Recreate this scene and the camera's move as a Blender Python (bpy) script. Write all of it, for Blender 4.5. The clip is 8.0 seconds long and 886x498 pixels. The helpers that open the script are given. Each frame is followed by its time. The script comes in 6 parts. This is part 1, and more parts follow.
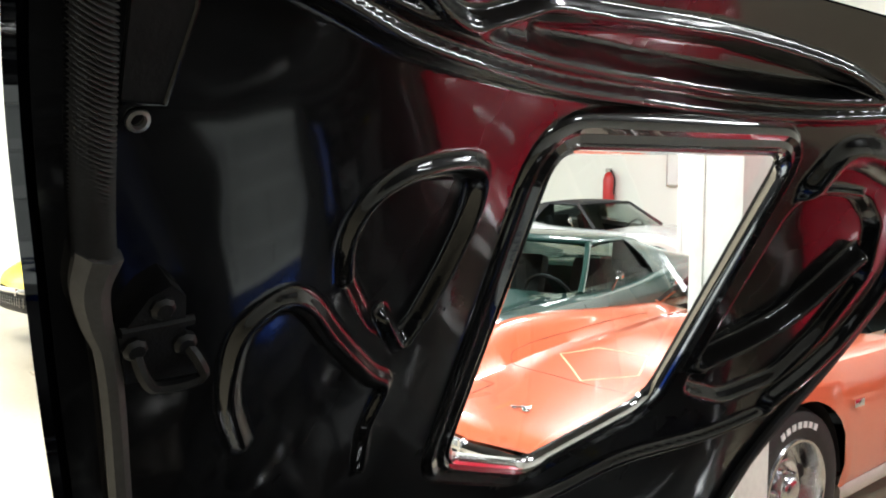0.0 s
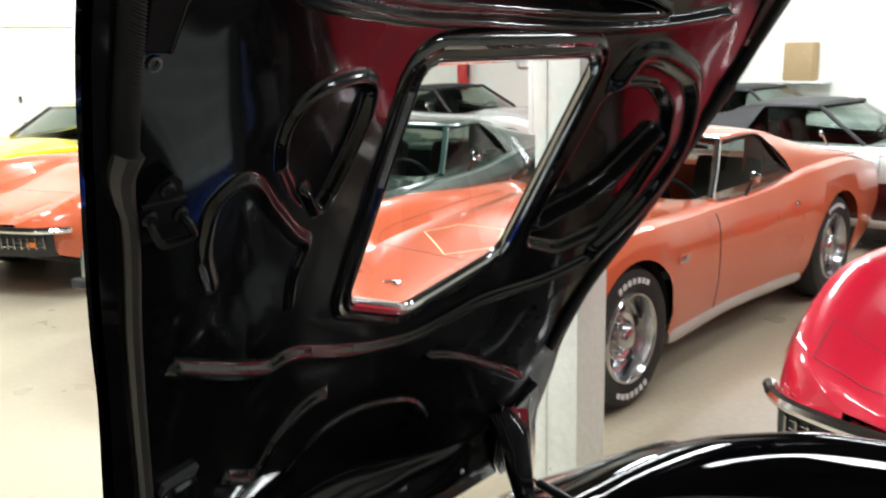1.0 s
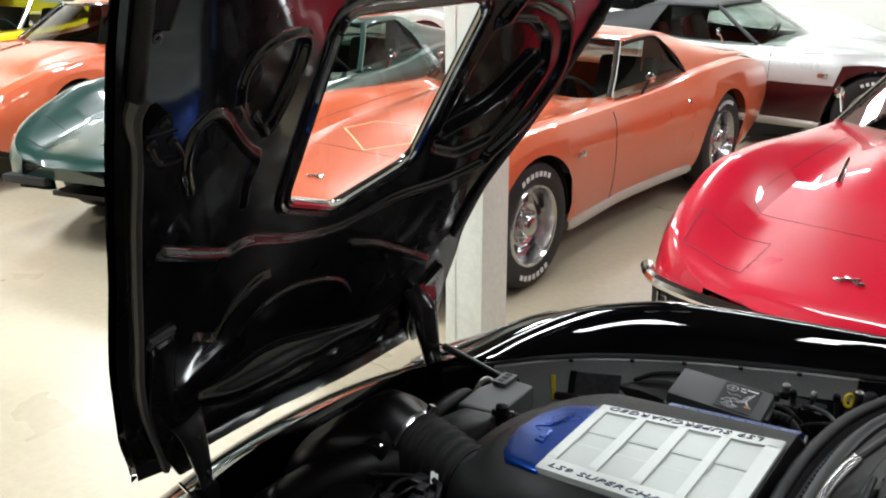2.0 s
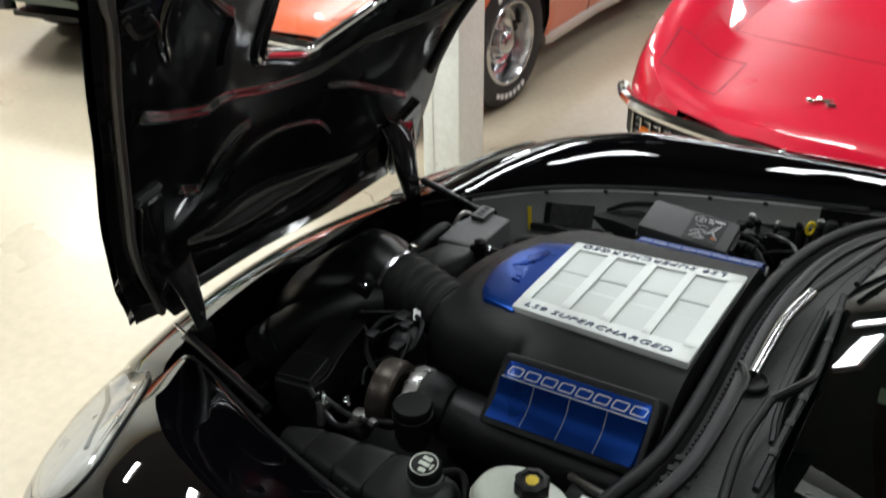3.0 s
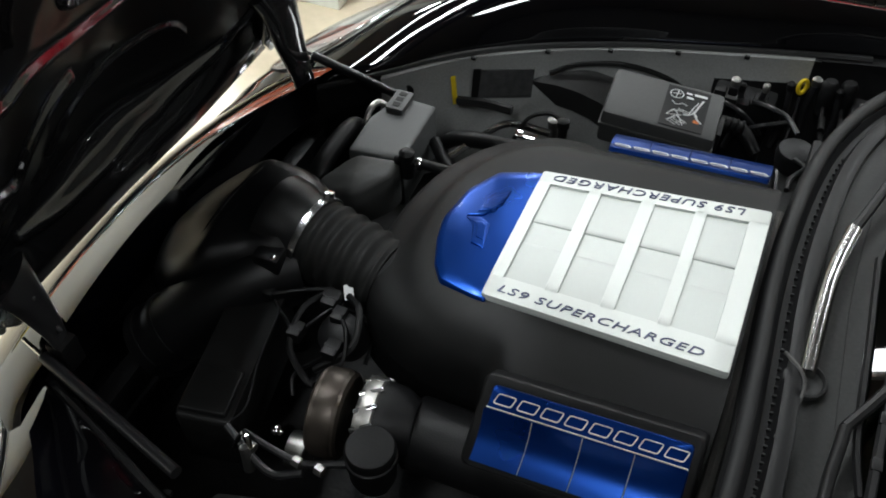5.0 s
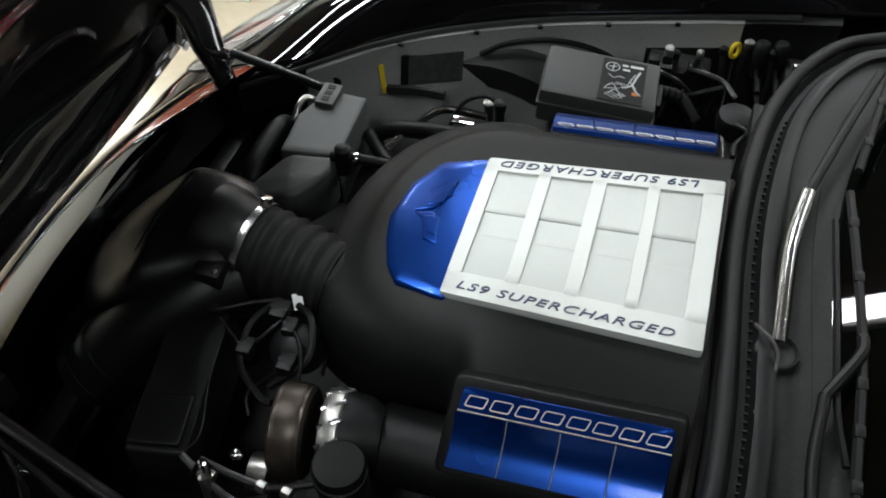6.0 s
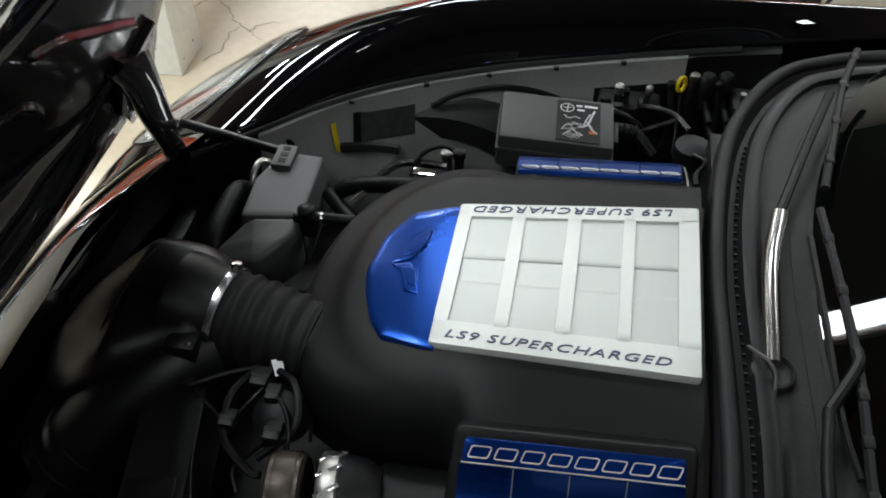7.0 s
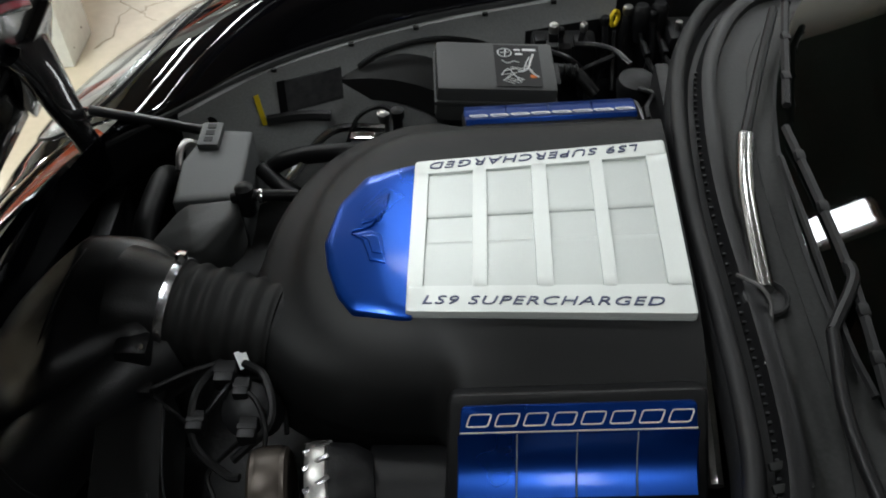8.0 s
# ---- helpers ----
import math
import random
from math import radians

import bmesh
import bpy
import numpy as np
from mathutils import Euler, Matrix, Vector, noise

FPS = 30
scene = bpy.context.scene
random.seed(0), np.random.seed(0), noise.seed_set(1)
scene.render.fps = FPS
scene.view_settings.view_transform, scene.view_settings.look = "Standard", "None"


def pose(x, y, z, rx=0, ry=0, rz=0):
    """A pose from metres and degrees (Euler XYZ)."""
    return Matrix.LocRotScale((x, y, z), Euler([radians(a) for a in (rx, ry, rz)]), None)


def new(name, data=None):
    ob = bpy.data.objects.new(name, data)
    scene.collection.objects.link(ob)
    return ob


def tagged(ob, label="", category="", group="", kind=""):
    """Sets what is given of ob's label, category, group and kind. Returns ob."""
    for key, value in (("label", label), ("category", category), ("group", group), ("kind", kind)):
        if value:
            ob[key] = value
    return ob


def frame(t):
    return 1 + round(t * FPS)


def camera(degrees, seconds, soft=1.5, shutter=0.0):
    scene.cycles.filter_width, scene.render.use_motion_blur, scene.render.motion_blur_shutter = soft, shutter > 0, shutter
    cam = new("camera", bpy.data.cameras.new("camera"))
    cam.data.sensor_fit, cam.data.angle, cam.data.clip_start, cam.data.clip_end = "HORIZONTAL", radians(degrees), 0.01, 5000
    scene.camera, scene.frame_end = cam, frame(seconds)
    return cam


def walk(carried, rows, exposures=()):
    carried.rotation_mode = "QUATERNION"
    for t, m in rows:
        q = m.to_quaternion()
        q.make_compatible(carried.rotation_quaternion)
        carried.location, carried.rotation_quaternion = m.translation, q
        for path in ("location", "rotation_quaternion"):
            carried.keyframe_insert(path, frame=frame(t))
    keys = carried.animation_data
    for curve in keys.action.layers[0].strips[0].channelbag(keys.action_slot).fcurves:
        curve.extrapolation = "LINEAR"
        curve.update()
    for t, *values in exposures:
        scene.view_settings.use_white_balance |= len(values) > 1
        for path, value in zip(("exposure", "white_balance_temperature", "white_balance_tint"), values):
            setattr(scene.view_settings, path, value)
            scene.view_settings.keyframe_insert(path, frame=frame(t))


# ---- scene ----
cam = camera(50.8, 8.0, soft=1.8, shutter=0.3)
METRES, EYE, TILT, LEAN, TURN = 1.86, 1.667, -5.43, -0.1, 48.9
ROWS = [
    (0.0, 0.0, 0.0, 0.0, 0.0, 0.0, -0.0),
    (0.5, 0.0003, -0.0709, 0.0016, -1.92, -2.42, 0.8),
    (1.0, -0.0309, -0.1725, 0.0033, -8.73, -7.13, 2.18),
    (2.5, -0.0625, -0.4172, 0.083, -14.39, -18.62, 1.82),
    (3.0, -0.0636, -0.3864, 0.1065, -15.32, -26.29, 2.15),
    (3.5, -0.0596, -0.2788, 0.1268, -18.64, -34.93, 3.75),
    (4.0, -0.0384, -0.172, 0.1476, -21.11, -38.21, 3.64),
    (5.5, -0.0093, -0.0066, 0.1448, -28.62, -44.64, 3.03),
    (6.0, -0.0154, 0.005, 0.137, -32.29, -44.68, 3.24),
    (6.5, -0.0305, 0.0156, 0.1304, -35.18, -42.79, 2.59),
    (7.0, -0.0457, 0.0306, 0.1216, -38.6, -41.25, 3.95),
    (7.5, -0.0554, 0.0541, 0.1076, -42.72, -42.14, 5.1),
    (8.0, -0.0582, 0.0855, 0.0874, -47.18, -43.78, 5.12),
]
walk(cam, [(t, pose(0, 0, EYE, TILT, LEAN, TURN) @ pose(METRES * x, METRES * y, METRES * z, 90 + pitch, roll, yaw)) for t, x, y, z, yaw, pitch, roll in ROWS],
     [(0.0, 0.56), (0.5, 0.28), (1.0, 0.12), (2.5, 0.03), (3.5, 0.20), (4.0, 0.32), (5.5, 0.24), (6.5, 0.15), (7.0, 0.08), (8.0, 0.08)])

# ---- light ----
world = bpy.data.worlds.new("world")
scene.world = world
world.use_nodes = True
world.node_tree.nodes["Background"].inputs[0].default_value = (1.0, 0.97, 0.9, 1)
world.node_tree.nodes["Background"].inputs[1].default_value = 0.05
scene.view_settings.exposure = 0.0
LAMP_POWER = 105.0
# x, y, turn, share of the power
LAMPS = [(-9.0, 1.0, 90, 1.6), (-9.0, 6.0, 90, 2.1), (-5.5, 0.6, 90, 1.7), (-5.5, 6.2, 90, 1.9), (-2.6, 0.4, 90, 0.9), (-3.1, 7.9, 90, 0.9),
         (-1.9, 1.2, 90, 0.6), (-0.85, 3.8, 0, 0.5), (1.7, 7.4, 0, 0.95), (3.4, -0.5, 90, 0.3), (3.4, 4.5, 90, 0.5), (-0.15, -1.8, 90, 0.32), (-4.4, -3.0, 0, 0.35), (-3.0, 9.8, 0, 1.1),
         (-3.9, 3.7, 90, 0.25), (1.9, 6.4, 90, 0.25)]
CEIL = 4.3

# ---- materials ----
def mat(name, base, rough=0.5, metal=0.0, coat=0.0, var=0.12, scale=6.0, fine=60.0, bump=0.0, spec=0.5, rvar=0.1, coat_rough=0.03):
    """A surface with variation at two scales, in metres."""
    m = bpy.data.materials.new(name)
    m.use_nodes = True
    nt = m.node_tree
    b = nt.nodes["Principled BSDF"]
    co = nt.nodes.new("ShaderNodeTexCoord")
    n1, n2 = nt.nodes.new("ShaderNodeTexNoise"), nt.nodes.new("ShaderNodeTexNoise")
    n1.inputs["Scale"].default_value, n2.inputs["Scale"].default_value = scale, fine
    n1.inputs["Detail"].default_value = n2.inputs["Detail"].default_value = 4
    for n in (n1, n2):
        nt.links.new(co.outputs["Object"], n.inputs["Vector"])
    mixed = nt.nodes.new("ShaderNodeMath")
    mixed.operation = "ADD"
    nt.links.new(n1.outputs["Fac"], mixed.inputs[0])
    nt.links.new(n2.outputs["Fac"], mixed.inputs[1])
    ramp = nt.nodes.new("ShaderNodeMapRange")
    ramp.inputs[1].default_value, ramp.inputs[2].default_value = 0.6, 1.4
    ramp.inputs[3].default_value, ramp.inputs[4].default_value = 1 - var, 1 + var
    nt.links.new(mixed.outputs[0], ramp.inputs[0])
    mul = nt.nodes.new("ShaderNodeVectorMath")
    mul.operation = "SCALE"
    mul.inputs[0].default_value = base
    nt.links.new(ramp.outputs[0], mul.inputs["Scale"])
    nt.links.new(mul.outputs[0], b.inputs["Base Color"])
    rr = nt.nodes.new("ShaderNodeMapRange")
    rr.inputs[1].default_value, rr.inputs[2].default_value = 0.3, 0.7
    rr.inputs[3].default_value, rr.inputs[4].default_value = max(0.0, rough * (1 - rvar)), min(1.0, rough * (1 + rvar))
    nt.links.new(n1.outputs["Fac"], rr.inputs[0])
    nt.links.new(rr.outputs[0], b.inputs["Roughness"])
    b.inputs["Metallic"].default_value = metal
    b.inputs["Coat Weight"].default_value = coat
    b.inputs["Coat Roughness"].default_value = coat_rough
    b.inputs["Specular IOR Level"].default_value = spec
    if bump:
        bp = nt.nodes.new("ShaderNodeBump")
        bp.inputs["Strength"].default_value, bp.inputs["Distance"].default_value = 1.0, bump
        nt.links.new(n2.outputs["Fac"], bp.inputs["Height"])
        nt.links.new(bp.outputs[0], b.inputs["Normal"])
    return m


def glow(name, colour, strength):
    m = bpy.data.materials.new(name)
    m.use_nodes = True
    b = m.node_tree.nodes["Principled BSDF"]
    b.inputs["Base Color"].default_value = (0.8, 0.8, 0.8, 1)
    b.inputs["Emission Color"].default_value = (*colour, 1)
    b.inputs["Emission Strength"].default_value = strength
    return m


def pane_mat(name, tint, gloss=0.05, rough=0.02):
    """Thin glass: a tinted see-through sheet with a mirror-like surface."""
    m = bpy.data.materials.new(name)
    m.use_nodes = True
    nt = m.node_tree
    nt.nodes.remove(nt.nodes["Principled BSDF"])
    out = nt.nodes["Material Output"]
    a, g, mx, f, pw, ma = (nt.nodes.new("ShaderNode" + k) for k in ("BsdfTransparent", "BsdfGlossy", "MixShader", "LayerWeight", "Math", "Math"))
    a.inputs[0].default_value = (*tint, 1)
    g.inputs["Roughness"].default_value = rough
    pw.operation, pw.inputs[1].default_value = "POWER", 5.0
    ma.operation, ma.inputs[1].default_value, ma.inputs[2].default_value = "MULTIPLY_ADD", 1 - gloss, gloss
    nt.links.new(f.outputs["Facing"], pw.inputs[0])
    nt.links.new(pw.outputs[0], ma.inputs[0])
    nt.links.new(ma.outputs[0], mx.inputs[0])
    nt.links.new(a.outputs[0], mx.inputs[1])
    nt.links.new(g.outputs[0], mx.inputs[2])
    nt.links.new(mx.outputs[0], out.inputs[0])
    return m


M_BLACK = mat("black_paint", (0.0012, 0.0012, 0.0018), 0.3, coat=1.0, var=0.1, scale=3, spec=0.0, coat_rough=0.012)
M_BLACK.node_tree.nodes["Principled BSDF"].inputs["Coat IOR"].default_value = 1.72
M_HOODIN = mat("black_inner_gloss", (0.0045, 0.0045, 0.005), 0.3, coat=0.8, var=0.2, scale=5, fine=40, spec=0.05, coat_rough=0.07)
M_RIB = mat("black_rib_gloss", (0.0075, 0.0075, 0.008), 0.3, coat=1.0, var=0.15, scale=5, spec=0.1, coat_rough=0.03)
M_RIB.node_tree.nodes["Principled BSDF"].inputs["Coat IOR"].default_value = 1.75
nt = M_HOODIN.node_tree
wv, wb2, tc = nt.nodes.new("ShaderNodeTexNoise"), nt.nodes.new("ShaderNodeBump"), nt.nodes.new("ShaderNodeTexCoord")
wv.inputs["Scale"].default_value, wv.inputs["Detail"].default_value = 6.0, 1.0
wb2.inputs["Strength"].default_value, wb2.inputs["Distance"].default_value = 1.0, 0.004
nt.links.new(tc.outputs["Object"], wv.inputs["Vector"])
nt.links.new(wv.outputs["Fac"], wb2.inputs["Height"])
nt.links.new(wb2.outputs[0], nt.nodes["Principled BSDF"].inputs["Coat Normal"])
M_PLASTIC = mat("black_plastic", (0.005, 0.005, 0.0054), 0.42, var=0.25, scale=8, fine=400, bump=0.0004, spec=0.25)
M_GRAIN = mat("black_grained_cover", (0.0042, 0.0043, 0.0043), 0.5, var=0.22, scale=5, fine=900, bump=0.0005, spec=0.24)
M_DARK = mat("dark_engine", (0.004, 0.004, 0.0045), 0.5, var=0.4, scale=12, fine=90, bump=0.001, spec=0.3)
M_RUBBER = mat("rubber", (0.009, 0.009, 0.0095), 0.55, var=0.25, scale=10, fine=200, bump=0.0003, spec=0.28)
M_SEAL = mat("seal_rubber", (0.05, 0.048, 0.046), 0.5, var=0.25, scale=10, fine=200, bump=0.0003, spec=0.4)
M_GREYP = mat("grey_plastic", (0.075, 0.078, 0.078), 0.5, var=0.12, scale=7, fine=300, bump=0.0003)
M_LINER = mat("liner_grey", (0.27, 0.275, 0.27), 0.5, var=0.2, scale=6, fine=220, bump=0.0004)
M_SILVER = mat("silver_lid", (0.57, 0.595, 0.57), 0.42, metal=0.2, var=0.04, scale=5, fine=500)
# darker copy of the lid's silver: shade of the recesses put into the colour
M_SILVERC = mat("silver_recess_shaded", (0.44, 0.465, 0.445), 0.40, metal=0.25, var=0.05, scale=5, fine=500)
M_FUSE = mat("fuse_box_grey", (0.038, 0.039, 0.038), 0.5, var=0.15, scale=7, fine=300, bump=0.0003)
M_AIRBOX = mat("dull_black_plastic", (0.0035, 0.0036, 0.0040), 0.36, var=0.35, scale=7, fine=350, bump=0.0004, spec=0.28)
M_BELLOWS = mat("bellows_rubber", (0.006, 0.006, 0.0058), 0.6, var=0.3, scale=9, fine=300, bump=0.0003, spec=0.18)
M_HOSE = mat("hose_rubber", (0.0045, 0.0045, 0.0047), 0.45, var=0.3, scale=10, fine=200, bump=0.0003, spec=0.2)
M_TANK = mat("black_tank_plastic", (0.014, 0.0145, 0.014), 0.5, var=0.25, scale=7, fine=300, bump=0.0004, spec=0.35)
M_COWL = mat("cowl_plastic", (0.0125, 0.013, 0.0125), 0.5, var=0.6, scale=9, fine=160, bump=0.0004, spec=0.26)
M_BLUE = mat("blue_metallic", (0.0018, 0.040, 0.25), 0.29, metal=0.8, coat=0.15, var=0.08, scale=8, fine=900, coat_rough=0.08)
M_CHROME = mat("chrome", (0.75, 0.75, 0.76), 0.1, metal=1.0, var=0.08, scale=9)
M_STEEL = mat("satin_steel", (0.42, 0.41, 0.39), 0.36, metal=1.0, var=0.2, scale=20, fine=300)
M_BRONZE = mat("brown_steel", (0.07, 0.058, 0.048), 0.38, metal=0.7, var=0.2, scale=20)
M_INK = mat("navy_ink", (0.04, 0.05, 0.11), 0.4, var=0.1)
M_WHITE = mat("white_print", (0.75, 0.76, 0.76), 0.45, var=0.05)
M_YELLOW = mat("yellow_plastic", (0.75, 0.55, 0.02), 0.4, var=0.08)
M_CREAM = mat("cream_plastic", (0.66, 0.70, 0.60), 0.35, var=0.06, scale=9, fine=120)
M_LABEL = mat("black_label", (0.006, 0.006, 0.006), 0.4, var=0.2, scale=60, spec=0.2)
M_STICK = mat("dark_sticker", (0.045, 0.045, 0.046), 0.22, var=0.3, scale=30, spec=0.5)
M_CRACK = mat("crack_dirt", (0.16, 0.12, 0.075), 0.9, var=0.4, scale=30)
M_ARM = mat("dark_chrome", (0.36, 0.355, 0.34), 0.2, metal=1.0, var=0.15, scale=14)
M_STRUT = mat("satin_black", (0.012, 0.012, 0.013), 0.34, var=0.2, scale=12, spec=0.6)
M_TYRE = mat("tyre", (0.012, 0.012, 0.012), 0.65, var=0.25, scale=14, fine=200, bump=0.0006)
M_SILL = mat("satin_sill", (0.50, 0.48, 0.43), 0.38, metal=0.35, var=0.08, scale=12)
M_STRIPE = mat("cream_stripe", (0.75, 0.62, 0.36), 0.4, var=0.05)
M_RIM = mat("rim", (0.55, 0.55, 0.56), 0.22, metal=1.0, var=0.15, scale=12)
M_WALL = mat("white_wall", (0.8, 0.8, 0.74), 0.7, var=0.05, scale=0.7, fine=14, bump=0.002)
M_WALLD = mat("charcoal_wall", (0.018, 0.018, 0.0185), 0.7, var=0.1, scale=0.8, fine=14, bump=0.002)
M_POST = mat("post_white", (0.82, 0.84, 0.79), 0.6, var=0.09, scale=5, fine=40, bump=0.002)
M_FLOOR = mat("beige_floor", (0.44, 0.38, 0.275), 0.34, var=0.12, scale=0.9, fine=25, bump=0.0006, rvar=0.3)
M_CEIL = mat("ceiling_dark", (0.035, 0.034, 0.031), 0.8, var=0.2, scale=1.5)
M_ORANGE = mat("orange_paint", (0.62, 0.125, 0.052), 0.3, coat=1.0, spec=0.2, var=0.05, scale=2, coat_rough=0.012)
M_RED = mat("red_paint", (0.52, 0.005, 0.026), 0.3, coat=1.0, spec=0.2, var=0.05, scale=2, coat_rough=0.012)
M_GREEN = mat("green_paint", (0.006, 0.036, 0.028), 0.3, coat=1.0, spec=0.2, var=0.1, scale=2, coat_rough=0.012)
M_YPAINT = mat("yellow_paint", (0.80, 0.60, 0.01), 0.3, coat=1.0, spec=0.2, var=0.05, scale=2, coat_rough=0.012)
M_SPAINT = mat("silver_paint", (0.55, 0.56, 0.55), 0.3, metal=0.3, coat=1.0, spec=0.2, var=0.05, scale=2, coat_rough=0.012)
M_WPAINT = mat("white_paint", (0.75, 0.76, 0.73), 0.3, coat=1.0, spec=0.2, var=0.04, scale=2, coat_rough=0.012)
M_MAROON = mat("maroon_paint", (0.05, 0.006, 0.008), 0.3, coat=1.0, spec=0.2, var=0.1, scale=2, coat_rough=0.012)
M_TUB = mat("black_interior", (0.012, 0.012, 0.013), 0.6, var=0.3, scale=9)
M_REDIN = mat("red_leather", (0.16, 0.02, 0.018), 0.5, var=0.2, scale=9)
M_GLASS = pane_mat("car_glass", (0.50, 0.56, 0.53), gloss=0.035)
M_CLEAR = pane_mat("clear_window", (0.93, 0.94, 0.93))
M_SMOKE = pane_mat("windscreen_glass", (0.10, 0.15, 0.13))
M_LENS = pane_mat("headlight_lens", (0.88, 0.89, 0.89), gloss=0.14, rough=0.04)
# paled housing: the wall's reflection in the lens put into its colour
M_LAMPIN = mat("headlight_inner", (0.40, 0.385, 0.36), 0.4, var=0.2, scale=25)
M_AMBER = mat("amber", (0.6, 0.14, 0.01), 0.3, coat=0.6)
M_TAN = mat("cardboard", (0.42, 0.30, 0.16), 0.8, var=0.1)
M_EXT = mat("extinguisher_red", (0.5, 0.02, 0.02), 0.4, var=0.1)
M_TUBE = glow("lamp_tube", (0.96, 1.0, 1.0), 12.0)
M_FIX = mat("fixture_white", (0.75, 0.75, 0.73), 0.5)


# ---- building helpers ----
def part(name, bm, material, parent, label="", smooth=40):
    """Links a bmesh as one mesh object, under a thing or a part."""
    me = bpy.data.meshes.new(name)
    bmesh.ops.recalc_face_normals(bm, faces=bm.faces)
    bm.to_mesh(me)
    bm.free()
    for m in material if isinstance(material, (list, tuple)) else (material,):
        me.materials.append(m)
    if smooth:
        for p in me.polygons:
            p.use_smooth = True
        me.set_sharp_from_angle(angle=radians(smooth))
    ob = new(name, me)
    if parent is not None:
        ob.parent = parent
    if label:
        ob["label"] = label
    return ob


def thing(name, label, category, group="", kind="", at=(0, 0, 0), turn=0.0):
    e = new(name)
    e.matrix_world = pose(*at, 0, 0, turn)
    return tagged(e, label, category, group, kind)


def rings(bm, rows, closed=True, caps=(True, True)):
    """Skins a list of equally long rings."""
    vs = [[bm.verts.new(p) for p in r] for r in rows]
    n = len(vs[0])
    for a, b in zip(vs, vs[1:]):
        for i in range(n if closed else n - 1):
            j = (i + 1) % n
            bm.faces.new((a[i], a[j], b[j], b[i]))
    if closed and caps[0]:
        bm.faces.new(vs[0][::-1])
    if closed and caps[1]:
        bm.faces.new(vs[-1])
    return vs


def box(x0, x1, y0, y1, z0, z1, r=0.004, m=None, bm=None, seg=2):
    bm = bm or bmesh.new()
    g = bmesh.ops.create_cube(bm, size=1)["verts"]
    for v in g:
        v.co = Vector(((x0 + x1) / 2 + v.co.x * (x1 - x0), (y0 + y1) / 2 + v.co.y * (y1 - y0), (z0 + z1) / 2 + v.co.z * (z1 - z0)))
    if r:
        es = {e for v in g for e in v.link_edges}
        res = bmesh.ops.bevel(bm, geom=list(es), offset=r, segments=seg, profile=0.6, affect="EDGES")
        g = list({v for f in res["faces"] for v in f.verts} | {v for v in g if v.is_valid})
    if m is not None:
        for v in g:
            v.co = m @ v.co
    return bm


def prism(pts, lo, hi, r=0.004, m=None, taper=0.0):
    """An upright plate over an outline of (x, y), with softened upper edges. lo, hi: heights, or functions of (x, y)."""
    zl = lo if callable(lo) else (lambda x, y: lo)
    zh = hi if callable(hi) else (lambda x, y: hi)
    cx, cy = sum(p[0] for p in pts) / len(pts), sum(p[1] for p in pts) / len(pts)
    bm = bmesh.new()

    def ring(d, f, dz):
        out = []
        for x, y in pts:
            l = math.hypot(x - cx, y - cy) or 1
            k = 1 - d / l
            X, Y = cx + (x - cx) * k, cy + (y - cy) * k
            out.append(Vector((X, Y, f(X, Y) + dz)))
        return out
    rows = [ring(-taper, zl, 0), ring(0, zh, -r), ring(r * 0.35, zh, -r * 0.35), ring(r, zh, 0)]
    if callable(hi):
        last = [(p.x, p.y) for p in rows[-1]]
        for k in (0.85, 0.68, 0.5, 0.33, 0.16):
            rows.append([Vector((cx + (x - cx) * k, cy + (y - cy) * k, zh(cx + (x - cx) * k, cy + (y - cy) * k))) for x, y in last])
    rings(bm, rows)
    if m is not None:
        bm.transform(m)
    return bm


def rounded(pts, r, n=5):
    """An outline with its corners rounded."""
    out = []
    k = len(pts)
    for i in range(k):
        p, a, b = Vector(pts[i]), Vector(pts[i - 1]), Vector(pts[(i + 1) % k])
        da, db = (a - p), (b - p)
        rr = min(r, da.length * 0.45, db.length * 0.45)
        s, e = p + da.normalized() * rr, p + db.normalized() * rr
        for j in range(n + 1):
            t = j / n
            out.append(tuple(s * (1 - t) ** 2 + p * 2 * t * (1 - t) + e * t * t))
    return out


def spline(pts, n=6):
    """A smooth line through the points."""
    P = [Vector(p) for p in pts]
    P = [P[0] * 2 - P[1]] + P + [P[-1] * 2 - P[-2]]
    out = []
    for i in range(1, len(P) - 2):
        for j in range(n):
            t = j / n
            a, b, c, d = P[i - 1:i + 3]
            out.append(0.5 * (2 * b + (c - a) * t + (2 * a - 5 * b + 4 * c - d) * t * t + (3 * b - a - 3 * c + d) * t ** 3))
    return out + [P[-2]]


def tube(pts, r, n=10, smooth=6, bm=None, flat=1.0):
    """A round bar along a line; r is a radius or a function of 0..1."""
    bm = bm or bmesh.new()
    L = spline(pts, smooth) if smooth else [Vector(p) for p in pts]
    rows = []
    side = None
    for i, p in enumerate(L):
        d = (L[min(i + 1, len(L) - 1)] - L[max(i - 1, 0)]).normalized()
        if side is None:
            side = d.cross(Vector((0, 0, 1)))
            if side.length < 0.1:
                side = d.cross(Vector((1, 0, 0)))
        side = (side - d * side.dot(d)).normalized()
        up = d.cross(side)
        q = r(i / (len(L) - 1)) if callable(r) else r
        rows.append([p + side * math.cos(a) * q + up * math.sin(a) * q * flat for a in (2 * math.pi * k / n for k in range(n))])
    rings(bm, rows)
    return bm


def axis(at, way, up=(0, 0, 1)):
    """A pose whose z runs along way."""
    z = Vector(way).normalized()
    u = Vector(up)
    if abs(z.dot(u)) > 0.95:
        u = Vector((1, 0, 0))
    x = u.cross(z).normalized()
    y = z.cross(x)
    return Matrix.Translation(at) @ Matrix((x, y, z)).transposed().to_4x4()


